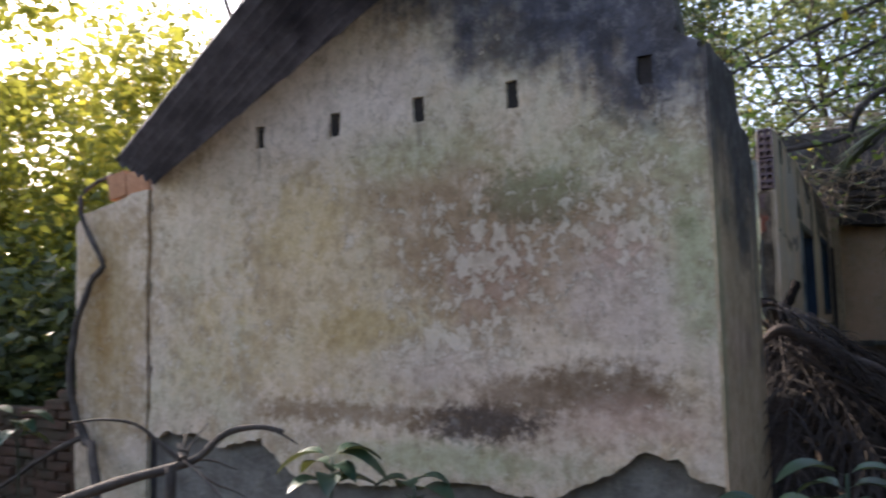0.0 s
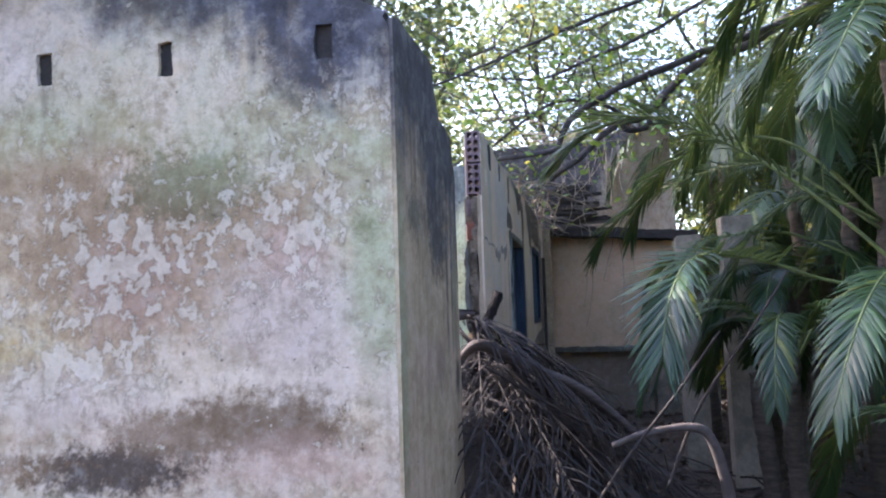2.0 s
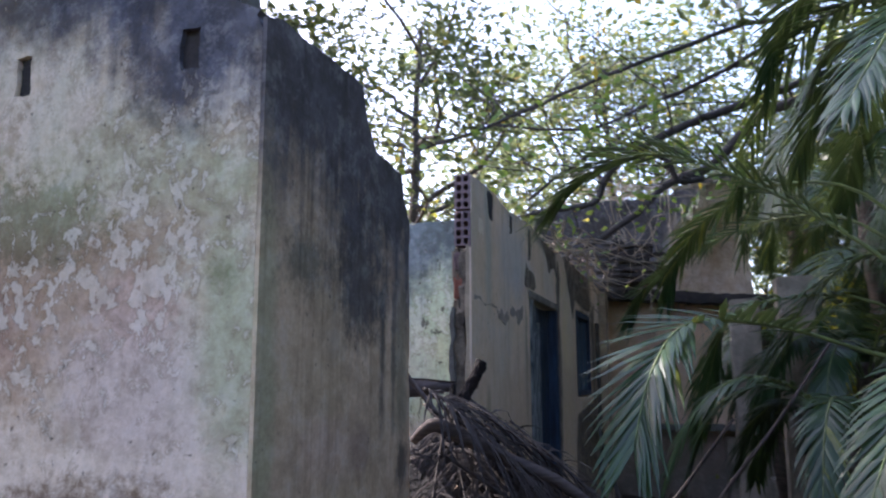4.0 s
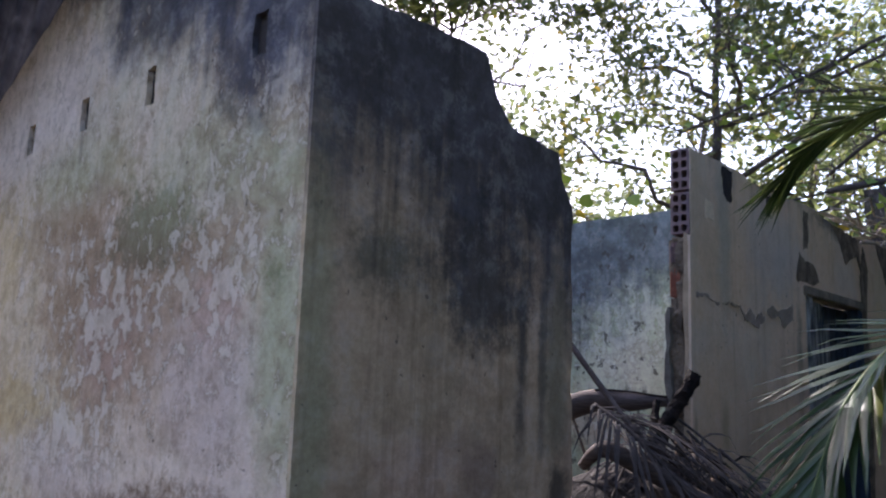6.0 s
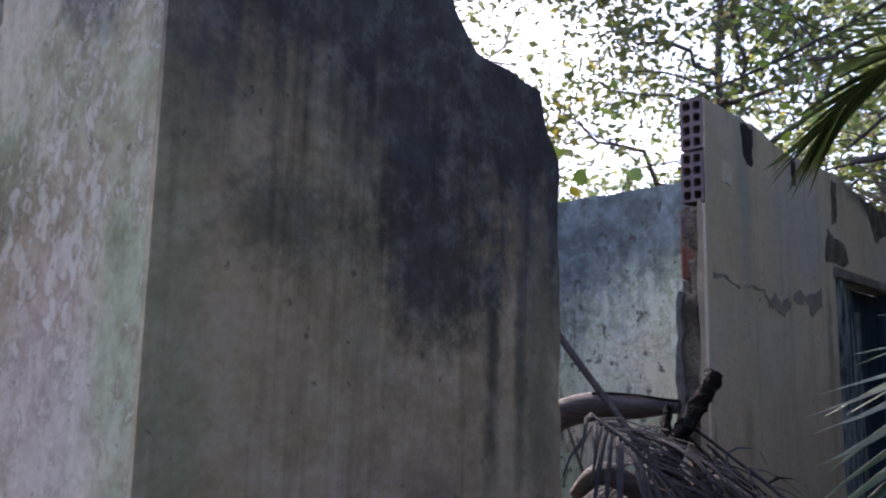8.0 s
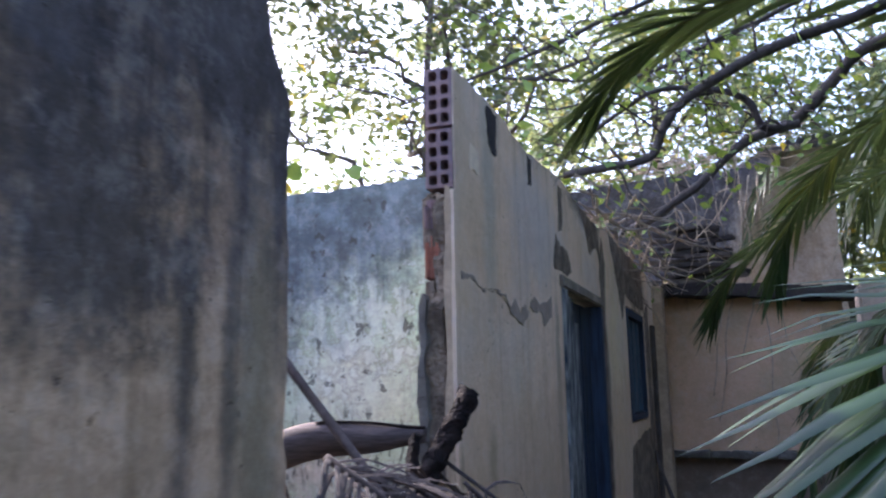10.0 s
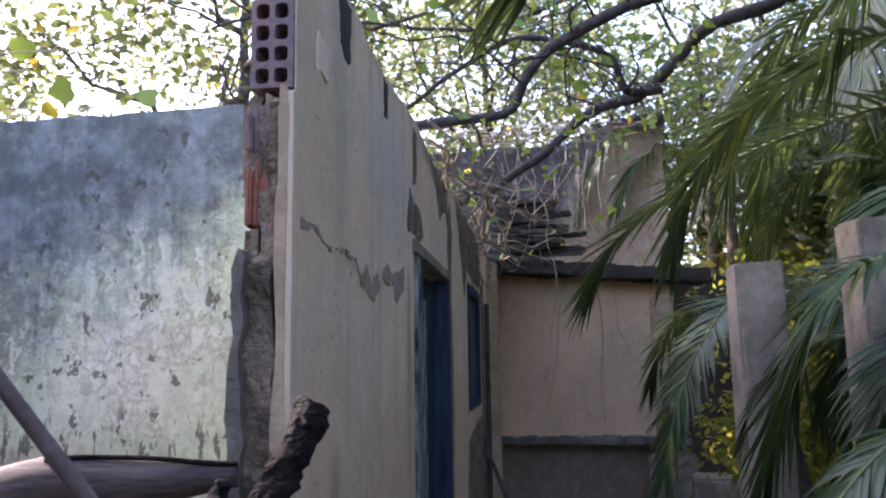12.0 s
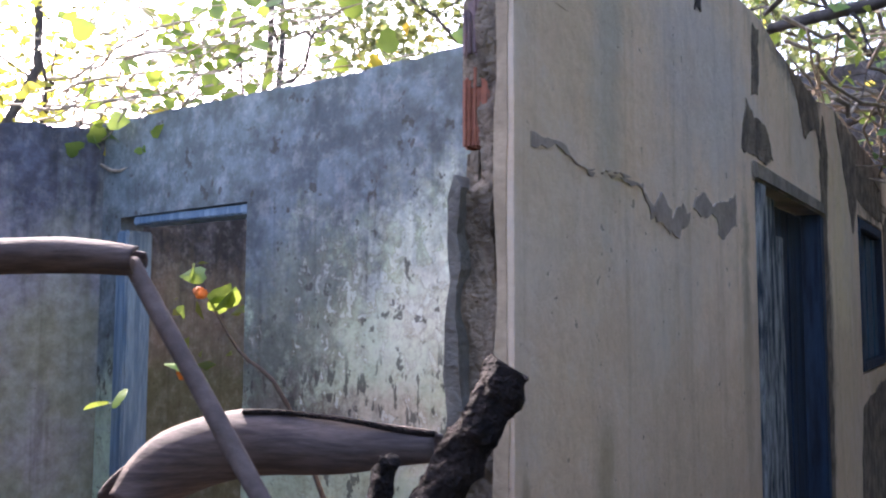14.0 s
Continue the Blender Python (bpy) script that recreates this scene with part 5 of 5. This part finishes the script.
palm("feather palm with a drooping frond in front of the porch", (1.95, 6.35), 2.3, 12, 1.5, 4, named=(
    ([(1.90, 6.30, 1.95), (1.40, 6.45, 2.40), (1.08, 6.61, 2.48), (0.83, 6.79, 2.46), (0.57, 6.92, 2.38), (0.33, 7.01, 2.26), (0.15, 7.07, 2.10), (0.05, 7.12, 1.92)], 0.24, 0.25, 0.22),
    ([(1.90, 6.25, 2.0), (1.40, 6.30, 2.55), (0.93, 6.37, 2.63), (0.76, 6.46, 2.58), (0.59, 6.55, 2.49), (0.47, 6.64, 2.37), (0.37, 6.69, 2.20), (0.32, 6.73, 2.02)], 0.22, 0.4, 0.25),
    ([(1.9, 6.4, 1.7), (1.35, 6.4, 1.96), (0.88, 6.3, 1.94), (0.71, 6.28, 1.87), (0.62, 6.3, 1.74), (0.56, 6.35, 1.55), (0.50, 6.4, 1.33)], 0.26),
    ([(1.90, 6.3, 2.0), (1.5, 6.35, 2.2), (1.15, 6.42, 2.0), (0.95, 6.5, 1.6), (0.86, 6.55, 1.2)], 0.32)), stems=2, skip=lambda a: 1.9 < a < 4.5)
palm("dense feather palm in the shade beyond the posts", (2.05, 8.2), 2.3, 14, 1.5, 5, stems=3, skip=lambda a: 2.4 < a < 4.0)
palm("shady feather palm between the porch posts", (1.25, 8.7), 1.75, 11, 1.15, 15, stems=2, skip=lambda a: 2.6 < a < 3.9, named=(
    ([(1.25, 8.7, 1.7), (1.0, 8.55, 2.0), (0.75, 8.35, 1.8), (0.55, 8.2, 1.45), (0.45, 8.12, 1.1)], 0.22),))
palm("low shady feather palm in front of the posts", (1.22, 5.95), 1.2, 12, 0.85, 16, stems=2)
palm("leafy feather palm beside the thick post", (1.5, 7.15), 1.6, 13, 1.0, 17, stems=2, skip=lambda a: 2.7 < a < 3.6)
palm("tall dark feather palm above the posts", (1.85, 7.5), 2.9, 13, 1.3, 18, stems=2, skip=lambda a: 2.6 < a < 3.8)
palm("tall feather palm beside the porch", (2.7, 9.4), 3.2, 14, 1.7, 6, stems=2)
palm("low feather palm on the litter-covered slope", (1.55, 4.35), 0.75, 10, 1.0, 7, skip=lambda a: 2.4 < a < 5.0)
palm("feather palm at the edge of the woods", (3.3, 7.2), 2.9, 14, 1.7, 8, stems=2)
palm("feather palm behind the porch end wall", (1.9, 12.6), 3.6, 14, 1.7, 10, stems=2)


# ---- debris at the breach ----
def mound(x, y):
    """Height of the heap of rotting fronds and rubble in the breach."""
    d = math.hypot((x + 0.75) / 1.0, (y - 5.15) / 0.75)
    return max(0.0, 1.12 * math.exp(-d * d * 1.1))


xs, ys = np.linspace(-2.6, 1.6, 85), np.linspace(3.55, 6.9, 75)
hv = []
for y in ys:
    for x in xs:
        z = ground_height(x, y) - 0.03 + mound(x, y) * (1 if x < XF or 4.5 < y else 0.8)
        hv.append((x, y, z + 0.05 * noise.noise((x * 5, y * 5, 1)) + 0.03 * noise.noise((x * 15, y * 15, 2))))
k = len(xs)
hf = [(j * k + i, j * k + i + 1, (j + 1) * k + i + 1, (j + 1) * k + i) for j in range(len(ys) - 1) for i in range(k - 1)]
tagged(link("debris_heap", quads("debris_heap", hv, hf), M_ROT), "dark heap of rotten leaves and rubble in the breach", "debris", kind="stuff")

rng = np.random.default_rng(31)
starts = [(-0.56, 4.90, 1.36), (-0.50, 5.08, 1.34), (-0.62, 5.02, 1.33), (-0.42, 4.95, 1.28)]
for i in range(22):
    a = Vector(starts[i % 4]) + Vector(rng.normal(size=3)) * 0.06
    ang = -1.25 + 2.1 * i / 21 + rng.normal() * 0.15
    L = 0.9 + 0.7 * rng.random()
    h = Vector((math.cos(ang), math.sin(ang), 0))
    pts = [a]
    for f in (0.3, 0.6, 1.0):
        p = a + h * L * f
        p.z = max(a.z * (1 - f) + 0.12 * math.sin(f * math.pi), ground_height(p.x, p.y) + mound(p.x, p.y) + 0.05)
        pts.append(p)
    t = empty("dead_frond", pts[0], "dry brown palm frond lying on the heap", "dead frond", "dead fronds on the heap")
    frond(t, pts, 0.26, M_DRY, M_DRY, 400 + i, 24, 0.10, 0.8, 0.006, "stalk", 0.22, 0.45)

for i, pts in enumerate(([(-0.58, 4.58, 1.47), (-0.42, 4.56, 1.38), (-0.18, 4.58, 1.16), (0.02, 4.62, 0.90)], [(-0.60, 4.70, 1.44), (-0.40, 4.82, 1.36), (-0.12, 4.98, 1.14), (0.10, 5.1, 0.86)])):
    t = empty("dead_frond", pts[0], "long dark drooping dry palm frond on the heap", "dead frond", "dead fronds on the heap")
    frond(t, [Vector(p) for p in pts], 0.34, M_DRY, M_DRY, 450 + i, 34, 0.05, 0.7, 0.009, "stalk", 0.08, 0.5)

for i in range(46):
    p = Vector((rng.uniform(-0.5, 1.3), rng.uniform(3.6, 7.4), 0))
    ang, L = rng.uniform(0, math.tau), rng.uniform(0.3, 1.1)
    q = p + Vector((math.cos(ang) * L, math.sin(ang) * L, 0))
    p.z, q.z = (ground_height(v.x, v.y) + mound(v.x, v.y) + 0.03 + 0.12 * rng.random() for v in (p, q))
    if min(p.x, q.x) < -0.5:
        continue
    r = rng.uniform(0.004, 0.016)
    tagged(tubes("stick", [(crooked(p, q, 7, 0.08, i), r, r * 0.5)], M_DRY, sides=6), "thin dry stick on the leaf litter", "stick", "sticks on the litter")

tagged(tubes("stick", [(crooked((-0.60, 10.2, 1.05), (-0.15, 8.6, 0.18), 10, 0.06, 4), 0.014, 0.022)], M_BARK, sides=7), "dark stick leaning against the facade", "stick")
pts = rng.uniform((-8, -6, 0), (7, 13, 0), (20000, 3))
pts = pts[~((pts[:, 0] < XF + 0.05) & (pts[:, 1] > YG - 0.05))]
pts[:, 2] = [ground_height(p[0], p[1]) + mound(p[0], p[1]) + 0.02 for p in pts]
tagged(link("leaf_litter", leaf_mesh("leaf_litter", pts, 0.09, rng, 0.0), M_LITTER), "brown dead leaves on the ground", "leaf litter", kind="stuff")


def spathe(name, pts, radii, label):
    """A woody palm sheath: a tapering boat-shaped shell with a rolled edge and ribs along it."""
    path = spline(pts, 28)
    sides = 20
    me = bpy.data.meshes.new(name)
    V, Fc = [], []
    for i, p in enumerate(path):
        d = (path[min(i + 1, 28)] - path[max(i - 1, 0)]).normalized()
        a = d.cross(Vector((0, 0, 1))).normalized()
        c = a.cross(d)
        f = i / 28 * (len(radii) - 1)
        j = min(int(f), len(radii) - 2)
        r = radii[j] + (radii[j + 1] - radii[j]) * (f - j)
        for s in range(sides):
            t = (s / (sides - 1)) * (math.tau * 0.86) + 2.35
            rr = r * (1 + 0.03 * math.sin(s * 5.1)) * (1 + 0.05 * (s == 0) )
            V.append(p + a * math.cos(t) * rr + c * math.sin(t) * rr * 0.9)
    for i in range(28):
        for s in range(sides - 1):
            Fc.append((i * sides + s, i * sides + s + 1, (i + 1) * sides + s + 1, (i + 1) * sides + s))
    me.from_pydata([tuple(v) for v in V], [], Fc)
    ob = link(name, me, M_SPATHE, smooth=True)
    sol = ob.modifiers.new("shell", "SOLIDIFY")
    sol.thickness = 0.004
    return tagged(ob, label, "palm sheath" if label else "")


spathe("palm_sheath", [(-1.059, 5.035, 1.37), (-1.057, 5.07, 1.399), (-1.028, 5.112, 1.435), (-0.943, 5.17, 1.463), (-0.796, 5.212, 1.467), (-0.71, 5.236, 1.473), (-0.649, 5.254, 1.475)], [0.040, 0.048, 0.053, 0.052, 0.040, 0.028, 0.018],
       "curved grey-brown woody palm sheath lying on the heap")
spathe("palm_sheath", [(-0.62, 4.57, 1.26), (-0.53, 4.56, 1.325), (-0.42, 4.60, 1.28), (-0.26, 4.68, 1.19), (-0.06, 4.78, 1.09), (0.15, 4.88, 0.91), (0.30, 4.95, 0.74)], [0.015, 0.028, 0.030, 0.026, 0.021, 0.016, 0.010],
       "dark grey woody palm sheath lying across the heap")
lip_path = spline([(-0.932, 5.148, 1.511), (-0.873, 5.172, 1.512), (-0.781, 5.194, 1.508), (-0.696, 5.218, 1.498), (-0.643, 5.238, 1.494)], 14)
sheath_ob = bpy.data.objects["palm_sheath"]
tubes("lip", [(lip_path, 0.004, 0.0035)], M_CHAR, None, "dark curled lip", sides=8, gnarl=0.5).parent = sheath_ob
bract = empty("broken_palm_stalk", (-0.74, 5.01, 1.3), "broken grey palm stalk with a snapped hanging end", "palm stalk")
under(spathe("stalk_sheath", [(-1.295, 4.832, 1.733), (-1.206, 4.87, 1.736), (-1.059, 4.938, 1.738), (-0.958, 4.982, 1.729)], [0.022, 0.024, 0.024, 0.018], ""), bract)
tubes("snapped_stalk", [(spline([(-0.975, 4.982, 1.728), (-0.93, 4.987, 1.672), (-0.872, 4.995, 1.60), (-0.711, 5.017, 1.40), (-0.55, 5.04, 1.20), (-0.45, 5.05, 1.05)], 18), 0.0125, 0.012)], M_STALK, bract, sides=9, gnarl=0.15)
def burnt(path, r0, r1, seed):
    """Charred wood: a crooked round with cracked, flaking bark and a broken head."""
    n = len(path) - 1
    v, f = tube_data(path, [r0 + (r1 - r0) * i / n for i in range(n + 1)], 18)
    out = []
    for p in v:
        p = Vector(p)
        q = p * 30 + Vector((seed, 0, 0))
        out.append(p + noise.noise_vector(q) * 0.010 + noise.noise_vector(p * 85) * 0.0055)
    return out, f


log_v, log_f = burnt(spline([(-0.62, 5.0, 1.15), (-0.58, 5.07, 1.36), (-0.53, 5.15, 1.50), (-0.495, 5.19, 1.59)], 56), 0.033, 0.025, 0)
stub_v, stub_f = burnt(spline([(-0.60, 5.05, 1.33), (-0.618, 5.085, 1.43), (-0.612, 5.10, 1.482)], 24), 0.020, 0.013, 4)
charred = empty("charred_branch", (-0.6, 5.03, 1.2), "black charred broken branch standing in the heap", "branch")
for nm, vv, ff in (("limb", log_v, log_f), ("stub", stub_v, stub_f)):
    me = bpy.data.meshes.new(nm)
    me.from_pydata([tuple(p) for p in vv], [], [tuple(dict.fromkeys(q)) for q in ff])
    under(link(nm, me, M_CHAR), charred)

# loose long stalks on the heap beside the breach
for label, pts, r0, r1, mt in (("broken pale palm stalk bent over the litter", [(0.10, 4.42, 0.86), (0.24, 4.5, 0.90), (0.44, 4.53, 0.925), (0.54, 4.55, 0.88), (0.60, 4.57, 0.68), (0.64, 4.58, 0.42)], 0.012, 0.030, M_STALK),
                               ("thin straight dry palm rib leaning on the heap", [(0.62, 4.62, 1.36), (0.42, 4.55, 1.10), (0.18, 4.46, 0.82), (-0.02, 4.40, 0.55)], 0.006, 0.009, M_DRY),
                               ("thin dark dry rib across the heap", [(-0.50, 4.55, 1.22), (-0.15, 4.6, 1.0), (0.22, 4.62, 0.80), (0.50, 4.7, 0.5)], 0.007, 0.006, M_DRY),
                               ("long thin brown rib under the palms", [(1.02, 4.95, 1.66), (0.80, 4.82, 1.36), (0.52, 4.7, 1.0), (0.34, 4.6, 0.62)], 0.006, 0.009, M_DRY)):
    tagged(tubes("dry_stalk", [(spline(pts, 20), r0, r1)], mt, sides=8, gnarl=0.2), label, "palm stalk", "loose stalks on the heap")

# ---- plants by the gable ----
def herb(label, place, n, size, seed):
    """Low plant: a few stems with broad pointed leaves."""
    rg = np.random.default_rng(seed)
    x, y, z = place
    t = empty("broadleaf_plant", (x, y, ground_height(x, y)), label, "plant")
    tubes("stem", [(crooked((x, y, ground_height(x, y) - 0.02), (x, y, z), 6, 0.06, seed), 0.008, 0.005)], M_HERB, t, sides=5, gnarl=0)
    for i in range(n):
        ang = i * 2.4 + rg.random() * 0.6
        h = Vector((math.cos(ang), math.sin(ang), 0))
        L = size * (0.75 + 0.5 * rg.random())
        c0 = Vector((x, y, z - 0.04 * (i % 4)))
        side = h.cross(Vector((0, 0, 1)))
        V, Fc = [], []
        rise = 0.15 + 0.35 * rg.random()
        for q in range(9):
            g = q / 8
            c = c0 + h * L * g + Vector((0, 0, L * (rise * g * 1.6 - 0.75 * g * g)))
            w = L * 0.27 * math.sin(math.pi * min(1, 0.04 + g * 0.96)) ** 0.8 if g > 0.18 else L * 0.012
            V += [c + side * w + Vector((0, 0, w * 0.3)), c, c - side * w + Vector((0, 0, w * 0.3))]
        for q in range(8):
            a = q * 3
            Fc += [(a, a + 1, a + 4, a + 3), (a + 1, a + 2, a + 5, a + 4)]
        under(link("leaf", quads("leaf", [tuple(v) for v in V], Fc), M_HERB, smooth=True), t)


herb("dark green broadleaf plant at the wall's foot", (-1.98, 2.55, 0.90), 9, 0.20, 1)
herb("dark green broadleaf plant growing by the gable", (-1.72, 2.75, 0.78), 8, 0.18, 2)
herb("pale broadleaf plant near the wall corner", (-0.16, 2.72, 0.93), 8, 0.20, 3)
herb("low broadleaf plant beside the wall corner", (-0.40, 2.95, 0.75), 7, 0.18, 4)
herb("small broadleaf plant by the brick wall", (-4.6, 2.9, 0.9), 8, 0.2, 5)

dead = empty("dead_branch", (-2.45, 2.05, 0.1), "bare dead branch propped before the gable", "branch")
bits = [(spline([(-2.9, 1.77, 0.72), (-2.53, 1.967, 0.86), (-2.346, 2.066, 0.91), (-2.25, 2.116, 0.95), (-2.158, 2.162, 1.035), (-2.05, 2.22, 1.055), (-1.97, 2.26, 1.035)], 22), 0.022, 0.009),
        (spline([(-2.3, 2.09, 0.93), (-2.37, 2.047, 1.0), (-2.45, 2.0, 1.075), (-2.55, 1.94, 1.095), (-2.66, 1.88, 1.085)], 14), 0.009, 0.004),
        (spline([(-2.02, 2.235, 1.05), (-1.96, 2.26, 1.02), (-1.92, 2.28, 0.99)], 6), 0.005, 0.003)]
bits += [(crooked(Vector((-2.3, 2.09, 0.94)), Vector((-2.3, 2.09, 0.94)) + Vector(rng.normal(size=3)) * 0.13, 5, 0.05, i), 0.006, 0.002) for i in range(9)]
bits += [(crooked((-2.33, 2.07, 0.92), (-2.40, 2.1, 0.05), 6, 0.08, 3), 0.02, 0.024)]
for b_ in bits:
    tubes("twig", [b_], M_BARK, dead, sides=7)
vine_path = spline([(-4.0, 3.0, 0.15), (-4.30, 3.2, 0.66), (-4.50, 3.28, 0.72), (-4.635, 3.28, 1.025), (-4.603, 3.29, 1.424), (-4.468, 3.29, 1.711), (-4.348, 3.29, 1.831), (-4.53, 3.29, 2.08), (-4.57, 3.3, 2.30), (-4.4, 3.4, 2.42)], 40)
climber = empty("climbing_vine", (-4.3, 3.2, 0.1), "bare brown vine climbing the wall corner", "vine")
tubes("stem", [([p + noise.noise_vector(p * 9) * 0.012 for p in vine_path], 0.032, 0.012)], M_BARK, climber, sides=8, gnarl=0.4)
tubes("shoot", [(crooked((-4.5, 3.28, 0.73), (-5.3, 3.0, 0.3), 10, 0.15, 2), 0.02, 0.008)], M_BARK, climber, sides=7)

# ---- vines on the wall tops ----
def vine(label, spans, n_leaf, size, seed, stem_r=0.006, leaf_mat=None, sag=0.25):
    rg = np.random.default_rng(seed)
    t = empty("vine_tangle", spans[0][0], label, "vine")
    items, pos = [], []
    for i, (a, b_, count, wob) in enumerate(spans):
        for j in range(count):
            p = Vector(a) + Vector(rg.normal(size=3)) * wob
            q = Vector(b_) + Vector(rg.normal(size=3)) * wob
            path = crooked(p, q, 12, sag, seed + i * 11 + j)
            items.append((path, stem_r * rg.uniform(0.4, 1.2), stem_r * 0.3))
            pos += [tuple(v) for v in path[3:]]
    tubes("stem_tangle", items, M_VINE, t, sides=5, gnarl=0)["kind"] = "stuff"
    if n_leaf:
        pick = rg.integers(0, len(pos), n_leaf)
        under(link("leaves", leaf_mesh("leaves", np.array(pos)[pick] + rg.normal(size=(n_leaf, 3)) * 0.07, size, rg, 0.1, broad=True), leaf_mat or M_VINELEAF), t)["kind"] = "stuff"
    return t


vine("leafy vine sprawling over the mint wall top", [((-4.4, 6.7, 2.65), (-2.2, 6.75, 2.72), 9, 0.12), ((-5.2, 7.0, 3.15), (-2.3, 6.9, 2.85), 14, 0.22), ((-5.4, 7.3, 3.7), (-2.9, 6.9, 3.05), 9, 0.28), ((-3.9, 6.55, 2.5), (-3.1, 6.5, 2.75), 6, 0.2)], 190, 0.08, 1, 0.009)
vine("thin dry vines over the far facade top", [((-0.62, 7.4, 2.62), (-0.5, 10.8, 2.65), 9, 0.12), ((-0.7, 8.2, 2.75), (0.3, 11.3, 2.9), 8, 0.2), ((-0.6, 9.0, 2.6), (-0.4, 10.4, 2.3), 8, 0.15)], 20, 0.06, 2, 0.009)
vine("hanging dry roots before the upper wall", [((-0.3, 11.0, 3.6), (-0.2, 11.0, 2.5), 9, 0.28), ((0.2, 11.2, 3.75), (0.2, 10.95, 1.5), 5, 0.25), ((-0.9, 11.5, 3.85), (0.9, 11.3, 3.75), 12, 0.15)], 8, 0.07, 3, 0.009)
sap = empty("orange_flowered_seedling", (-1.45, 5.85, 0.9), "small seedling with orange flowers inside the breach", "plant")
tubes("stem", [(spline([(-1.40, 5.95, 0.9), (-1.50, 5.78, 1.42), (-1.60, 5.70, 1.56), (-1.655, 5.63, 1.72)], 12), 0.008, 0.003)], M_BARK, sap, sides=6)
pos = np.array([(-1.67, 5.61, 1.75), (-1.60, 5.65, 1.70), (-1.70, 5.60, 1.66), (-1.62, 5.66, 1.68), (-1.72, 5.6, 1.52), (-1.68, 5.62, 1.50), (-1.88, 5.49, 1.42), (-1.83, 5.52, 1.44), (-1.66, 5.6, 1.76), (-1.59, 5.66, 1.69)])
under(link("leaves", leaf_mesh("leaves", pos, 0.058, rng, 0.0, broad=True), M_VINELEAF), sap)
for p in ((-1.655, 5.62, 1.705), (-1.70, 5.61, 1.50)):
    bm = bmesh.new()
    bmesh.ops.create_icosphere(bm, subdivisions=2, radius=0.016)
    for v in bm.verts:
        v.co = v.co * (1 + 0.5 * noise.noise(v.co * 80)) + Vector(p)
    under(part("flower", bm, M_FLOWER), sap)
